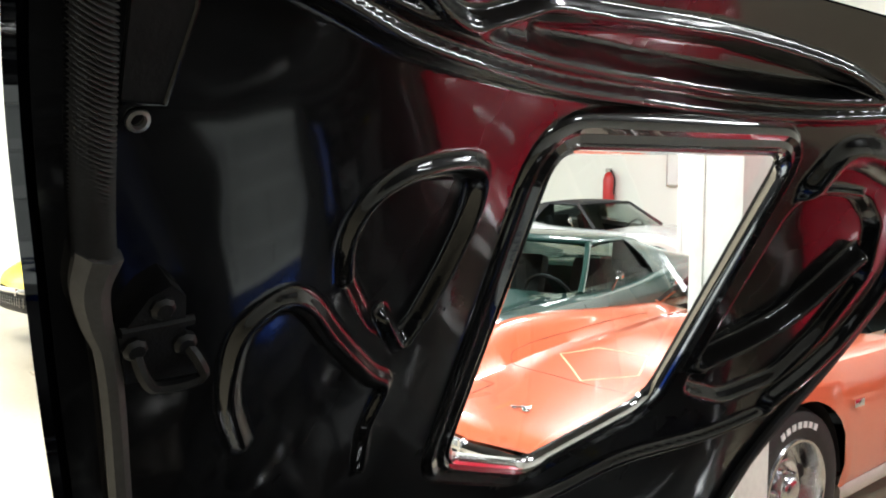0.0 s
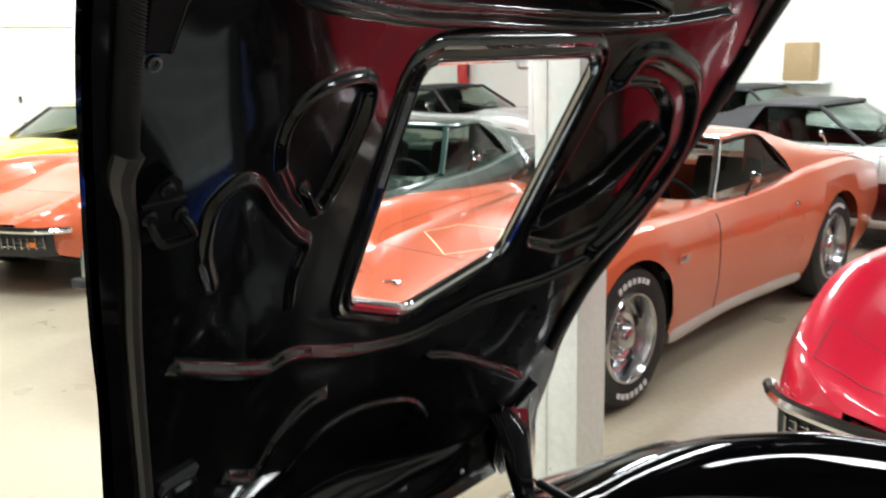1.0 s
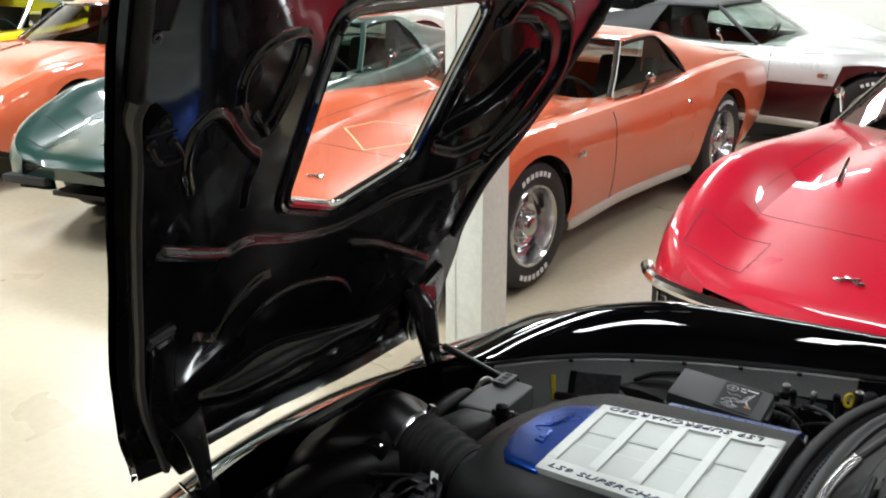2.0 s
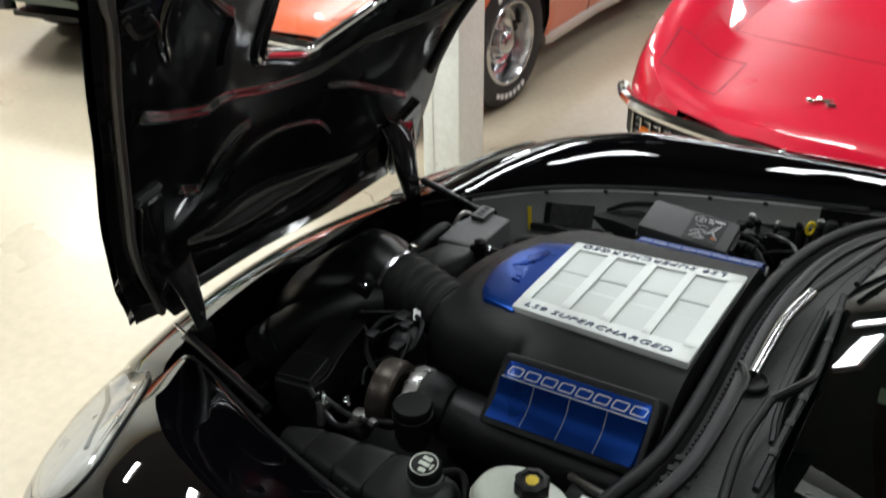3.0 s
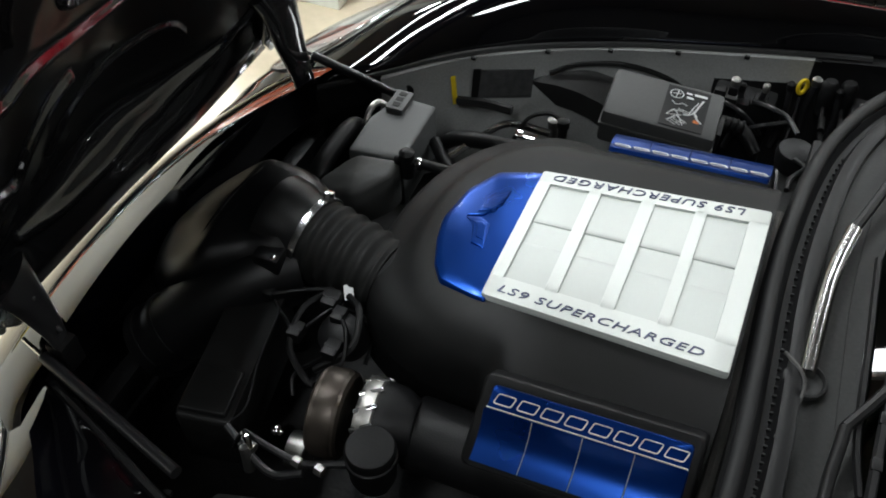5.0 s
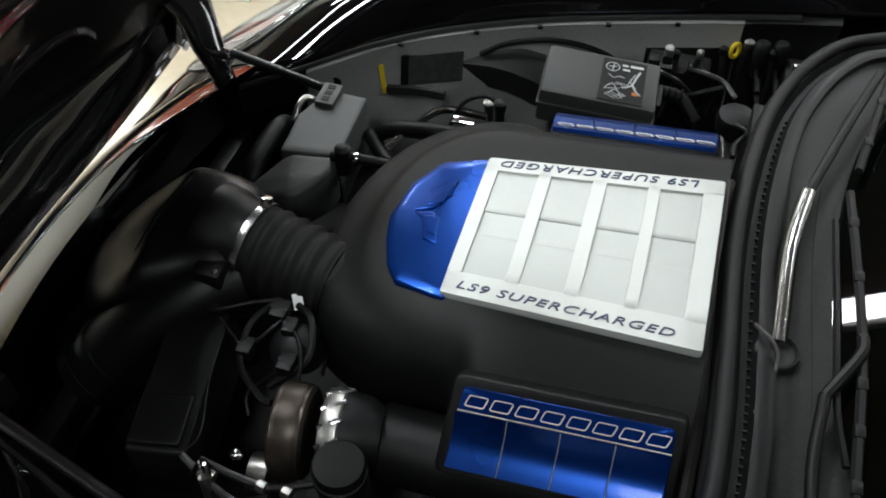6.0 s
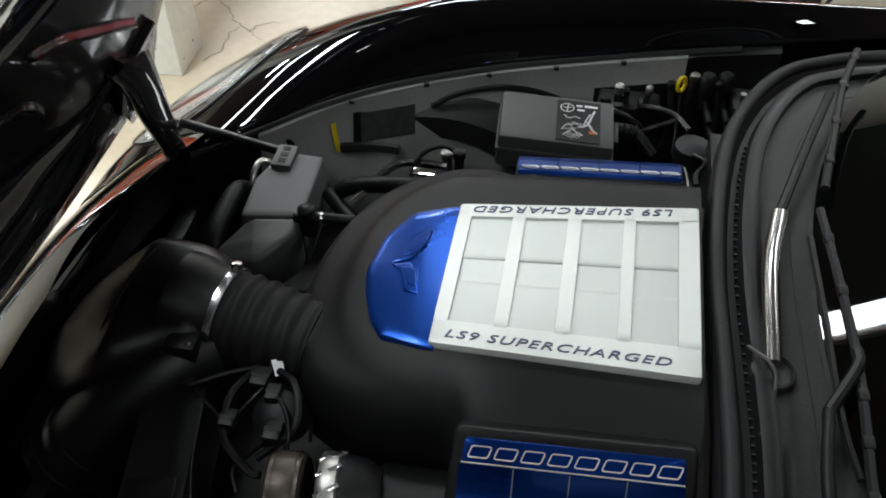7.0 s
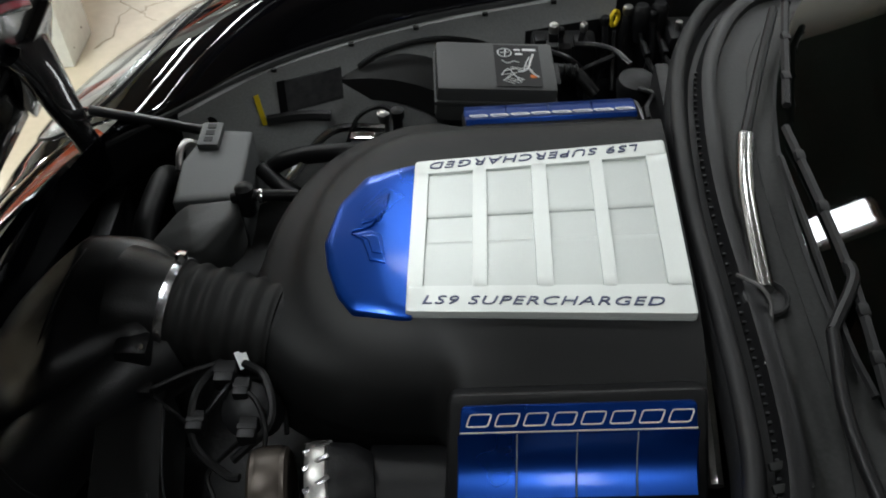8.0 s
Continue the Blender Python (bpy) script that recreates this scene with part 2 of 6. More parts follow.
def lathe(profile, m, n=28, bm=None, wave=0.0, lobes=0, caps=True):
    """Turns a profile of (radius, height) about the z of m."""
    bm = bm or bmesh.new()
    rows = []
    for r, h in profile:
        rows.append([m @ Vector((r * (1 + wave * math.cos(lobes * a)) * math.cos(a), r * (1 + wave * math.cos(lobes * a)) * math.sin(a), h)) for a in (2 * math.pi * k / n for k in range(n))])
    rings(bm, rows, caps=(caps, caps))
    return bm


def words(name, text, height, width, m, material, parent, depth=0.0006, shear=0.25):
    """Raised lettering of that height and width, centred on m."""
    cu = bpy.data.curves.new(name, "FONT")
    cu.body, cu.extrude, cu.shear, cu.align_x, cu.align_y = text, 0.02, shear, "CENTER", "CENTER"
    cu.resolution_u, cu.offset, cu.space_character = 3, -0.005, 1.12
    ob = bpy.data.objects.new(name, cu)
    scene.collection.objects.link(ob)
    me = bpy.data.meshes.new_from_object(ob.evaluated_get(bpy.context.evaluated_depsgraph_get()))
    bpy.data.objects.remove(ob)
    xs, ys = [v.co.x for v in me.vertices], [v.co.y for v in me.vertices]
    sx, sy = width / (max(xs) - min(xs)), height / (max(ys) - min(ys))
    cx, cy = (max(xs) + min(xs)) / 2, (max(ys) + min(ys)) / 2
    for v in me.vertices:
        v.co = m @ Vector(((v.co.x - cx) * sx, (v.co.y - cy) * sy, depth if v.co.z > 0 else -0.001))
    me.name = name
    me.materials.append(material)
    o = new(name, me)
    o.parent = parent
    return o


def lerp(keys, s):
    """Smooth value at s between (s, value) keys, without overshoot."""
    if s <= keys[0][0]:
        return keys[0][1]
    if s >= keys[-1][0]:
        return keys[-1][1]
    i = 0
    while keys[i + 1][0] < s:
        i += 1

    def slope(k):
        return (keys[k + 1][1] - keys[k][1]) / (keys[k + 1][0] - keys[k][0])

    def tangent(k):
        if k == 0:
            return slope(0)
        if k == len(keys) - 1:
            return slope(k - 1)
        a, c = slope(k - 1), slope(k)
        return 0.0 if a * c <= 0 else 2 * a * c / (a + c)
    h = keys[i + 1][0] - keys[i][0]
    t = (s - keys[i][0]) / h
    a, c = keys[i][1], keys[i + 1][1]
    m0, m1 = tangent(i) * h, tangent(i + 1) * h
    return a * (1 + 2 * t) * (1 - t) ** 2 + m0 * t * (1 - t) ** 2 + c * t * t * (3 - 2 * t) + m1 * t * t * (t - 1)


# ---- the hall ----
X0, X1, Y0, Y1 = -11.5, 7.0, -6.0, 11.5
part("floor", box(X0 - 0.2, X1 + 0.2, Y0 - 0.2, Y1 + 0.2, -0.2, 0, 0), M_FLOOR, None)
part("wall_north", box(X0 - 0.2, X1 + 0.2, Y1, Y1 + 0.2, 0, CEIL, 0), M_WALL, None)
# south wall is out of view, kept charcoal so glossy paint mirrors little light
part("wall_south", box(X0 - 0.2, X1 + 0.2, Y0 - 0.2, Y0, 0, CEIL, 0), M_WALLD, None)
part("wall_west", box(X0 - 0.2, X0, Y0, Y1, 0, CEIL, 0), M_WALL, None)
# east wall is out of view, white to give the hood ribs a bright reflection
part("wall_east", box(X1, X1 + 0.2, Y0, Y1, 0, CEIL, 0), M_WALL, None)
part("ceiling", box(X0 - 0.2, X1 + 0.2, Y0 - 0.2, Y1 + 0.2, CEIL, CEIL + 0.2, 0), M_CEIL, None)
for nm, lab in (("floor", "beige painted concrete garage floor"), ("wall_north", "plain white painted wall"), ("wall_south", "plain charcoal wall, unseen, kept dark for reflections"),
                ("wall_west", "plain white painted wall"), ("wall_east", "plain white painted wall"), ("ceiling", "dark open garage ceiling")):
    tagged(bpy.data.objects[nm], lab, nm.split("_")[0], kind="structure")


for line in ([(-1.63, 2.93), (-1.57, 3.0), (-1.50, 2.95), (-1.43, 2.86), (-1.36, 2.80), (-1.30, 2.76)], [(-1.46, 2.60), (-1.42, 2.68), (-1.43, 2.78), (-1.40, 2.84)], [(-1.36, 2.80), (-1.33, 2.86), (-1.27, 2.88)], [(-1.70, 2.2), (-1.9, 2.3), (-2.05, 2.27), (-2.3, 2.4)]):
    L = spline([(x, y, 0.0015) for x, y in line], 5)
    rnd = random.Random(len(line))
    part("crack", tube([(p.x + rnd.uniform(-.008, .008), p.y + rnd.uniform(-.008, .008), p.z) for p in L], lambda t: .0022 * (1 - .6 * t), 4, 0, flat=.4), M_CRACK, bpy.data.objects["floor"], "hairline crack in the floor")


def post(x0, x1, y0, y1):
    p = thing("pillar", "white painted square post, scuffed near its foot", "pillar", kind="structure")
    part("shaft", box(x0, x1, y0, y1, 0, CEIL, 0.006), M_POST, p)
    part("corner_board", box(x0 - 0.004, x0 + 0.045, y0 - 0.006, y0 + 0.02, 0.01, CEIL, 0.003), M_POST, p)
    rnd = random.Random(7)
    for k in range(4):
        z, h, w = rnd.uniform(.015, .12), rnd.uniform(.003, .012), rnd.uniform(.002, .006)
        side = k % 2
        c = rnd.uniform(x0 + .02, x1 - .02) if side else rnd.uniform(y0 + .03, y1 - .02)
        pts = [(w * math.cos(a) * rnd.uniform(.5, 1), h * math.sin(a) * rnd.uniform(.5, 1)) for a in (2 * math.pi * q / 8 for q in range(8))]
        bm = bmesh.new()
        rings(bm, [[(c + a, y0 - d, z + b) if side else (x1 + d, c + a, z + b) for a, b in pts] for d in (-.001, .0006)])
        part("scuff", bm, M_CRACK, p, "brown scuff mark")
    return p


post(-1.675, -1.5, 2.49, 2.69)
post(-5.06, -4.86, 7.3, 7.5)


def ceiling_lamp(x, y, turn, share):
    t = thing("ceiling_light", "white fluorescent strip light with two bare tubes", "ceiling light", "strip lights", at=(x, y, CEIL - 0.07), turn=turn)
    part("housing", box(-0.72, 0.72, -0.17, 0.17, 0.0, 0.07, 0.006), M_FIX, t)
    for s in (-0.09, 0.09):
        part("tube", tube([(-0.68, s, -0.03), (0.68, s, -0.03)], 0.018, 8, 0), M_TUBE, t, "glowing white tube")
    for s in (-0.7, 0.7):
        part("end_cap", box(s - 0.015, s + 0.015, -0.15, 0.15, -0.05, 0.0, 0.003), M_FIX, t)
    d = bpy.data.lights.new("strip_lamp", "AREA")
    d.shape, d.size, d.size_y, d.energy, d.color = "RECTANGLE", 1.35, 0.30, LAMP_POWER * share, (0.95, 1.0, 1.02)
    o = new("strip_lamp", d)
    o.matrix_world = pose(x, y, CEIL - 0.13, 0, 0, turn)


for l in LAMPS:
    ceiling_lamp(*l)


# ---- classic coupes parked round the hall ----
W_K = [(0, .46), (.04, .585), (.12, .69), (.25, .765), (.5, .83), (.8, .868), (1.1, .87), (1.55, .835), (2.1, .80), (2.7, .825), (3.3, .875), (3.8, .87), (4.3, .82), (4.64, .72)]
ZF_K = [(0, .545), (.06, .60), (.25, .675), (.6, .778), (.95, .848), (1.2, .852), (1.6, .838), (2.1, .832), (2.6, .848), (3.2, .905), (3.6, .915), (4.2, .845), (4.64, .74)]
ZC_K = [(0, .545), (.06, .585), (.3, .63), (.7, .69), (1.1, .745), (1.7, .815), (3.0, .85), (3.2, .89), (3.8, .88), (4.3, .81), (4.64, .74)]
ZS_K = [(0, .46), (.06, .38), (.3, .29), (.6, .21), (3.9, .21), (4.3, .27), (4.64, .38)]
WHEELS = (0.98, 3.47)
TYRE_R = 0.342


def coupe_section(s):
    w, zf, zc, zs = lerp(W_K, s), lerp(ZF_K, s), lerp(ZC_K, s), lerp(ZS_K, s)
    zm = zs + (zf - zs) * 0.52
    rise = max(0, min(1, (s - .86) / .40))
    b = .040 * rise * rise * (3 - 2 * rise) if s < 1.85 else 0
    pts = [(0, zc + b + .004), (.24 * w, zc + b + .003), (.40 * w, zc + b - .004), (.50 * w, zc - .008), (.60 * w, zc - .008), (.72 * w, zc * .45 + zf * .55), (.82 * w, zf - .006), (.88 * w, zf),
           (.94 * w, zf - .022), (.982 * w, zf - .085), (w, zm + .03), (.992 * w, zm - .06), (.96 * w, zs + .10), (.925 * w, zs + .03), (.90 * w, zs)]
    arch = 0
    for wy in WHEELS:
        q = 0.385 ** 2 - (s - wy) ** 2
        if q > 0:
            arch = max(arch, 0.33 + math.sqrt(q))
    if arch > zs:
        keep = [p for p in pts if p[1] > arch or p[0] < .7 * w]
        last = keep[-1]
        rest = len(pts) - len(keep)
        nxt = pts[len(keep)]
        t = (last[1] - arch) / max(1e-6, last[1] - nxt[1])
        end = (last[0] + (nxt[0] - last[0]) * t, arch)
        pts = keep + [(last[0] + (end[0] - last[0]) * (i + 1) / rest, last[1] + (end[1] - last[1]) * (i + 1) / rest) for i in range(rest)]
    return pts


def wheel(parent, x, y, side, letters=True):
    m = axis((x, y, TYRE_R), (side, 0, 0))
    ty = part("tyre", lathe([(.20, -.20), (.30, -.215), (.325, -.20), (.342, -.16), (.342, -.05), (.325, -.012), (.29, 0), (.225, -.004), (.205, -.02), (.20, -.05)], m, 40, caps=False), M_TYRE, parent, "black tyre with raised white lettering" if letters else "black tyre")
    rim = part("rim", lathe([(.222, -.010), (.214, .002), (.204, .002), (.196, -.012), (.190, -.050), (.180, -.085), (.165, -.088), (.15, -.075), (.115, -.060), (.100, -.070), (.070, -.072), (.066, -.040), (.058, -.020), (.04, -.010), (.02, -.006), (.001, -.006)], m, 36, caps=False), M_RIM, parent, "polished steel rally wheel")
    for k in range(5):
        a = 2 * math.pi * k / 5
        q = m @ pose(0, 0, 0, 0, 0, math.degrees(a))
        part("slot", box(-.026, .026, .118, .160, -.092, -.060, .006, q), M_TUB, rim, "dark slot")
    for k in range(5):
        q = m @ pose(0, 0, 0, 0, 0, 72 * k + 36)
        part("lug_nut", lathe([(.009, -.07), (.009, -.045), (.004, -.040)], q @ pose(.085, 0, 0), 6), M_CHROME, rim)
    if letters:
        for c in (0, 180):
            for k in range(7):
                q = m @ pose(0, 0, 0, 0, 0, c + (k - 3) * 8.5)
                part("raised_mark", box(-.0125, .0125, .262, .288, -.004, .0035, 0, q), M_WHITE, ty, "white raised bar")


def coupe(at, turn, paint, label, chrome=True, group="parked classic coupes", trim=None, tub=None, stripe=False, vents=False, hard_top=None):
    car = thing("classic_car", label, "car", group, at=at, turn=turn)
    st = sorted({round(i * 4.64 / 92, 4) for i in range(93)} | {0.02, 0.04, 0.1})
    secs = [coupe_section(s) for s in st]
    n = len(secs[0])
    bm = bmesh.new()
    V = [[bm.verts.new((sx * x, s, z)) for x, z in ([(p[0], p[1]) for p in sec])] for sx in (1, -1) for s, sec in zip(st, secs)]
    k = len(st)
    for h in (0, 1):
        for i in range(k - 1):
            for j in range(n - 1):
                mid = (st[i] + st[i + 1]) / 2
                if 2.02 < mid < 3.08 and j < 5:
                    continue
                f = bm.faces.new((V[h * k + i][j], V[h * k + i][j + 1], V[h * k + i + 1][j + 1], V[h * k + i + 1][j]))
                if trim is not None and j >= 10:
                    f.material_index = 1
    bmesh.ops.remove_doubles(bm, verts=bm.verts, dist=1e-4)
    for e in (0, -1):
        ring = [(x, st[e], z) for x, z in secs[e]] + [(-x, st[e], z) for x, z in secs[e][::-1]]
        bm.faces.new([bm.verts.new(p) for p in ring])
    for v in bm.verts:
        if v.co.y < .55:
            v.co.y += (.10 * min(1, abs(v.co.x) / .7) - .03) * (1 - v.co.y / .55) ** 2
    part("body", bm, [paint, trim or paint], car, smooth=32)
    # cockpit and underside
    bm = bmesh.new()
    rings(bm, [[(-.62, y, z0), (-.62, y, .40), (-.2, y, .30), (-.12, y, .42), (.12, y, .42), (.2, y, .30), (.62, y, .40), (.62, y, z0)] for y, z0 in ((1.95, .79), (2.2, .78), (2.75, .79), (3.14, .83))], closed=False)
    part("cockpit_tub", bm, tub or M_TUB, car, "dark interior trim")
    part("underside", box(-.74, .74, .5, 4.3, .19, .22, 0), M_TUB, car)
    for yy in WHEELS:
        for sx in (1, -1):
            bm = bmesh.new()
            rings(bm, [[Vector((sx * xx, yy + .40 * math.cos(a), .33 + .40 * math.sin(a))) for a in (math.pi * q / 12 for q in range(13))] for xx in (.56, .80)], closed=False)
            part("wheel_well", bm, M_TUB, car)
            wheel(car, sx * (lerp(W_K, yy) - .035), yy, sx)
    # seats and steering wheel
    for sx in (.33, -.33):
        seat = part("seat", box(sx - .22, sx + .22, 2.3, 2.75, .36, .50, .05), tub or M_TUB, car)
        part("backrest", box(-.21, .21, -.06, .06, 0, .52, .05, pose(sx, 2.8, .46, -18)), tub or M_TUB, seat)
    m = axis((.33, 2.22, .76), (0, .85, .5))
    part("steering_wheel", tube([m @ Vector((.18 * math.cos(a), .18 * math.sin(a), 0)) for a in (2 * math.pi * q / 20 for q in range(21))], .012, 6, 0), M_TUB, car)
    part("dashboard", box(-.62, .62, 1.92, 2.08, .55, .80, .05), M_TUB, car)
    # greenhouse
    bm = bmesh.new()
    rows = []
    for q in range(7):
        t = q / 6
        z = .795 + (1.155 - .795) * t
        hw = .665 + (.50 - .665) * t
        rows.append([(hw * c, 1.77 + .48 * t + .24 * (c * c) * (1 - .3 * t), z + .02 * (1 - c * c)) for c in (-1 + 2 * i / 10 for i in range(11))])
    rings(bm, rows, closed=False)
    part("windscreen", bm, M_GLASS, car, "clear raked windscreen")
    for sx in (1, -1):
        part("windscreen_pillar", tube([(sx * .685, 2.00, .80), (sx * .605, 2.205, .975), (sx * .512, 2.41, 1.155)], .020, 8), M_CHROME if chrome else hard_top or paint, car, "slim windscreen pillar")
    part("windscreen_header", tube([(-.512, 2.415, 1.16), (-.25, 2.29, 1.178), (0, 2.25, 1.183), (.25, 2.29, 1.178), (.512, 2.415, 1.16)], .018, 8), M_CHROME if chrome else hard_top or paint, car)

    def roof_row(y, hw, z, bow=.06):
        return [(hw * c, y + bow * c * c, z + .03 * (1 - c * c) - .022 * c ** 8) for c in (-1 + 2 * i / 16 for i in range(17))]
    bm = bmesh.new()
    rings(bm, [roof_row(2.26, .520, 1.160, .165), roof_row(2.44, .535, 1.180, .10), roof_row(2.66, .545, 1.186), roof_row(2.86, .548, 1.180), roof_row(2.99, .548, 1.160), roof_row(3.08, .545, 1.125), roof_row(3.09, .52, 1.09)], closed=False)
    rf = part("roof", bm, hard_top or paint, car)
    sol = rf.modifiers.new("thick", "SOLIDIFY")
    sol.thickness = 0.025
    for sx in (1, -1):
        bm = bmesh.new()
        top = [(.545, 2.86, 1.160), (.548, 3.04, 1.130), (.58, 3.32, 1.045), (.63, 3.66, .955), (.69, 4.05, .875)]
        low = [(.742, 2.97, .835), (.752, 3.10, .85), (.765, 3.34, .885), (.775, 3.66, .895), (.75, 4.05, .873)]
        inn = [(.47, 2.86, 1.14), (.47, 3.05, 1.09), (.49, 3.32, .98), (.53, 3.66, .90), (.61, 4.05, .862)]
        rings(bm, [[(sx * (a[0] + (b[0] - a[0]) * t + .035 * math.sin(math.pi * t)), a[1] + (b[1] - a[1]) * t, a[2] + (b[2] - a[2]) * t) for t in (0, .15, .35, .6, .8, 1)] for a, b in zip(top, low)], closed=False)
        rings(bm, [[(sx * a[0], a[1], a[2]) for a in top], [(sx * (a[0] + b[0]) / 2, a[1], a[2] - .004) for a, b in zip(top, inn)], [(sx * a[0], a[1], a[2]) for a in inn], [(sx * (a[0] - .01), a[1], .84) for a in inn]], closed=False)
        part("rear_buttress", bm, hard_top or paint, car)
        bm = bmesh.new()
        rings(bm, [[(sx * .708, 2.02, .79), (sx * .727, 2.45, .80), (sx * .742, 2.97, .83)], [(sx * .625, 2.21, .975), (sx * .64, 2.5, .985), (sx * .648, 2.93, .99)], [(sx * .53, 2.42, 1.145), (sx * .545, 2.6, 1.158), (sx * .548, 2.86, 1.15)]], closed=False)
        part("side_glass", bm, M_GLASS, car, "clear side window")
        if chrome:
            part("window_frame", tube([(sx * .535, 2.44, 1.152), (sx * .548, 2.62, 1.162), (sx * .552, 2.83, 1.152), (sx * .605, 2.905, 1.07), (sx * .655, 2.93, .98), (sx * .746, 2.965, .833)], .009, 6, 4), M_TUB, car, "slim dark window seal")
            part("waist_trim", tube([(sx * .712, 2.01, .793), (sx * .731, 2.45, .803), (sx * .746, 2.965, .833)], .007, 6, 4), M_CHROME, car, "slim chrome waist strip")
        part("door_seam", tube([(sx * .800, 1.84, .80), (sx * .826, 1.84, .735), (sx * .8345, 1.84, .60), (sx * .822, 1.85, .42), (sx * .79, 1.87, .28)], .0028, 4, 3), M_TUB, car)
        bm = bmesh.new()
        rings(bm, [[(sx * (w - .06), y, .195), (sx * (w + .008), y, .20), (sx * (w + .018), y, .212), (sx * (w + .018), y, .246), (sx * (w + .006), y, .262), (sx * (w - .06), y, .262)]
                   for y, w in ((1.40, .775), (1.46, .785), (2.1, .742), (2.5, .752), (2.98, .785), (3.05, .775))])
        part("sill_trim", bm, M_SILL, car, "pale satin sill moulding")
        part("door_mirror", lathe([(0, -.012), (.026, -.010), (.034, 0), (.030, .006), (0, .005)], axis((sx * .80, 2.30, .935), (0, 1, 0)), 14), M_CHROME, car, "round chrome mirror")
        part("mirror_stalk", tube([(sx * .765, 2.26, .835), (sx * .79, 2.29, .915)], .008, 6, 0), M_CHROME, car)
        part("fender_badge", box(sx * .862 - .004, sx * .862 + .004, 1.36, 1.44, .63, .665, .003), M_CHROME, car, "small chrome badge")
        part("door_lock", lathe([(.016, -.004), (.014, .006), (0, .006)], axis((sx * .845, 2.82, .72), (sx, 0, 0)), 10), M_CHROME, car)
        part("turn_lamp", box(sx * .55 - .05, sx * .55 + .05, .050, .095, .405, .437, .006), M_AMBER, car, "amber indicator")
    bm = bmesh.new()
    rings(bm, [[(-.47, 3.08, 1.08), (0, 3.05, 1.10), (.47, 3.08, 1.08)], [(-.48, 3.16, .87), (0, 3.14, .87), (.48, 3.16, .87)]], closed=False)
    part("rear_window", bm, M_GLASS, car, "upright rear window")
    for o in car.children:
        if o.name.split(".")[0] in ("windscreen", "windscreen_pillar", "windscreen_header", "roof", "rear_buttress", "side_glass", "window_frame", "waist_trim", "rear_window"):
            for p in o.data.vertices:
                p.co.z = .832 + (p.co.z - .79) * .78 if p.co.z > .78 else p.co.z + .042
    # nose furniture
    if chrome:
        nose_y = lambda x: lerp([(0, -.062), (.35, -.008), (.55, .040), (.69, .11), (.775, .22)], abs(x))
        blade = [(x, nose_y(x), .53 - .02 * abs(x)) for x in (-.775, -.755, -.72, -.66, -.6, -.45, -.3, -.15, 0, .15, .3, .45, .6, .66, .72, .755, .775)]
        part("front_bumper", tube(blade, .027, 8, 3, flat=0.9), M_CHROME, car, "thin chrome bumper blade")
        part("bumper_joint", box(-.008, .008, -.095, -.05, .495, .562, .003), M_CHROME, car)
        bm = bmesh.new()
        rings(bm, [[(x, nose_y(x) + a, z) for a, z in ((.012, .505), (.016, .47), (.020, .38), (.05, .33))] for x in (-.70 + 1.4 * k / 40 for k in range(41))], closed=False)
        gr = part("grille", bm, M_TUB, car, "black egg-crate grille")
        for k in range(27):
            x = -.65 + .05 * k
            part("grille_bar", box(x - .004, x + .004, nose_y(x) + .002, nose_y(x) + .022, .39, .475, .001), M_ARM, gr)
        for z in (.405, .432, .460):
            part("grille_bar", tube([(x, nose_y(x) + .012, z) for x in (-.65 + 1.3 * k / 16 for k in range(17))], .003, 4, 0), M_ARM, gr)
    else:
        for sx in (1, -1):
            part("grille", box(sx * .42 - .16, sx * .42 + .16, -.002, .06, .42, .47, .012), M_TUB, car, "black slot grille")
    def skin(x, y):
        """Height of the body's skin."""
        sec = coupe_section(y)
        for (xa, za), (xb, zb) in zip(sec, sec[1:]):
            if xa <= abs(x) <= xb:
                return za + (zb - za) * (abs(x) - xa) / max(1e-6, xb - xa)
        return sec[6][1]

    def seam(line, n=4):
        P = spline([(x, y, 0) for x, y in line], n)
        part("panel_seam", tube([(p.x, p.y, skin(p.x, p.y) + .0003) for p in P], .0013, 4, 0), M_TUB, car)
    for sx in (1, -1):
        pts = [(sx * .36, .16), (sx * .62, .20), (sx * .66, .44), (sx * .36, .42)]
        for a, b in zip(pts, pts[1:] + pts[:1]):
            seam([a, ((a[0] + b[0]) / 2, (a[1] + b[1]) / 2), b])
    seam([(-.54, 1.74), (-.57, 1.25), (-.575, .80), (-.54, .69), (-.42, .655), (0, .62), (.42, .655), (.54, .69), (.575, .80), (.57, 1.25), (.54, 1.74)], 8)
    if vents:
        for sx in (1, -1):
            part("hood_vent", tube([(sx * (.345 + .01 * k), 1.06 + .05 * k, skin(.345, 1.06 + .05 * k) + .006) for k in range(6)], lambda t: .012 * (1 - .5 * t), 6, 0, flat=.6), M_CHROME, car, "chrome hood ornament on the bulge")
    if stripe:
        loop = [(-.41, .90), (-.03, .64), (.14, .83), (.03, 1.03), (-.27, 1.02), (-.41, .90)]
        for (ax, ay), (bx2, by2) in zip(loop, loop[1:]):
            part("pinstripe", tube([(ax + (bx2 - ax) * k / 6, ay + (by2 - ay) * k / 6, skin(ax + (bx2 - ax) * k / 6, ay + (by2 - ay) * k / 6) + .001) for k in range(7)], .0045, 4, 0, flat=.4), M_STRIPE, car, "thin cream hood stripe")
    for r in (-35, 35):
        part("nose_emblem", box(-.034, .034, -.007, .007, -.002, .006, .002, pose(0, .26, skin(0, .26) + .004, 8, 0, r)), M_CHROME, car, "small crossed chrome emblem")
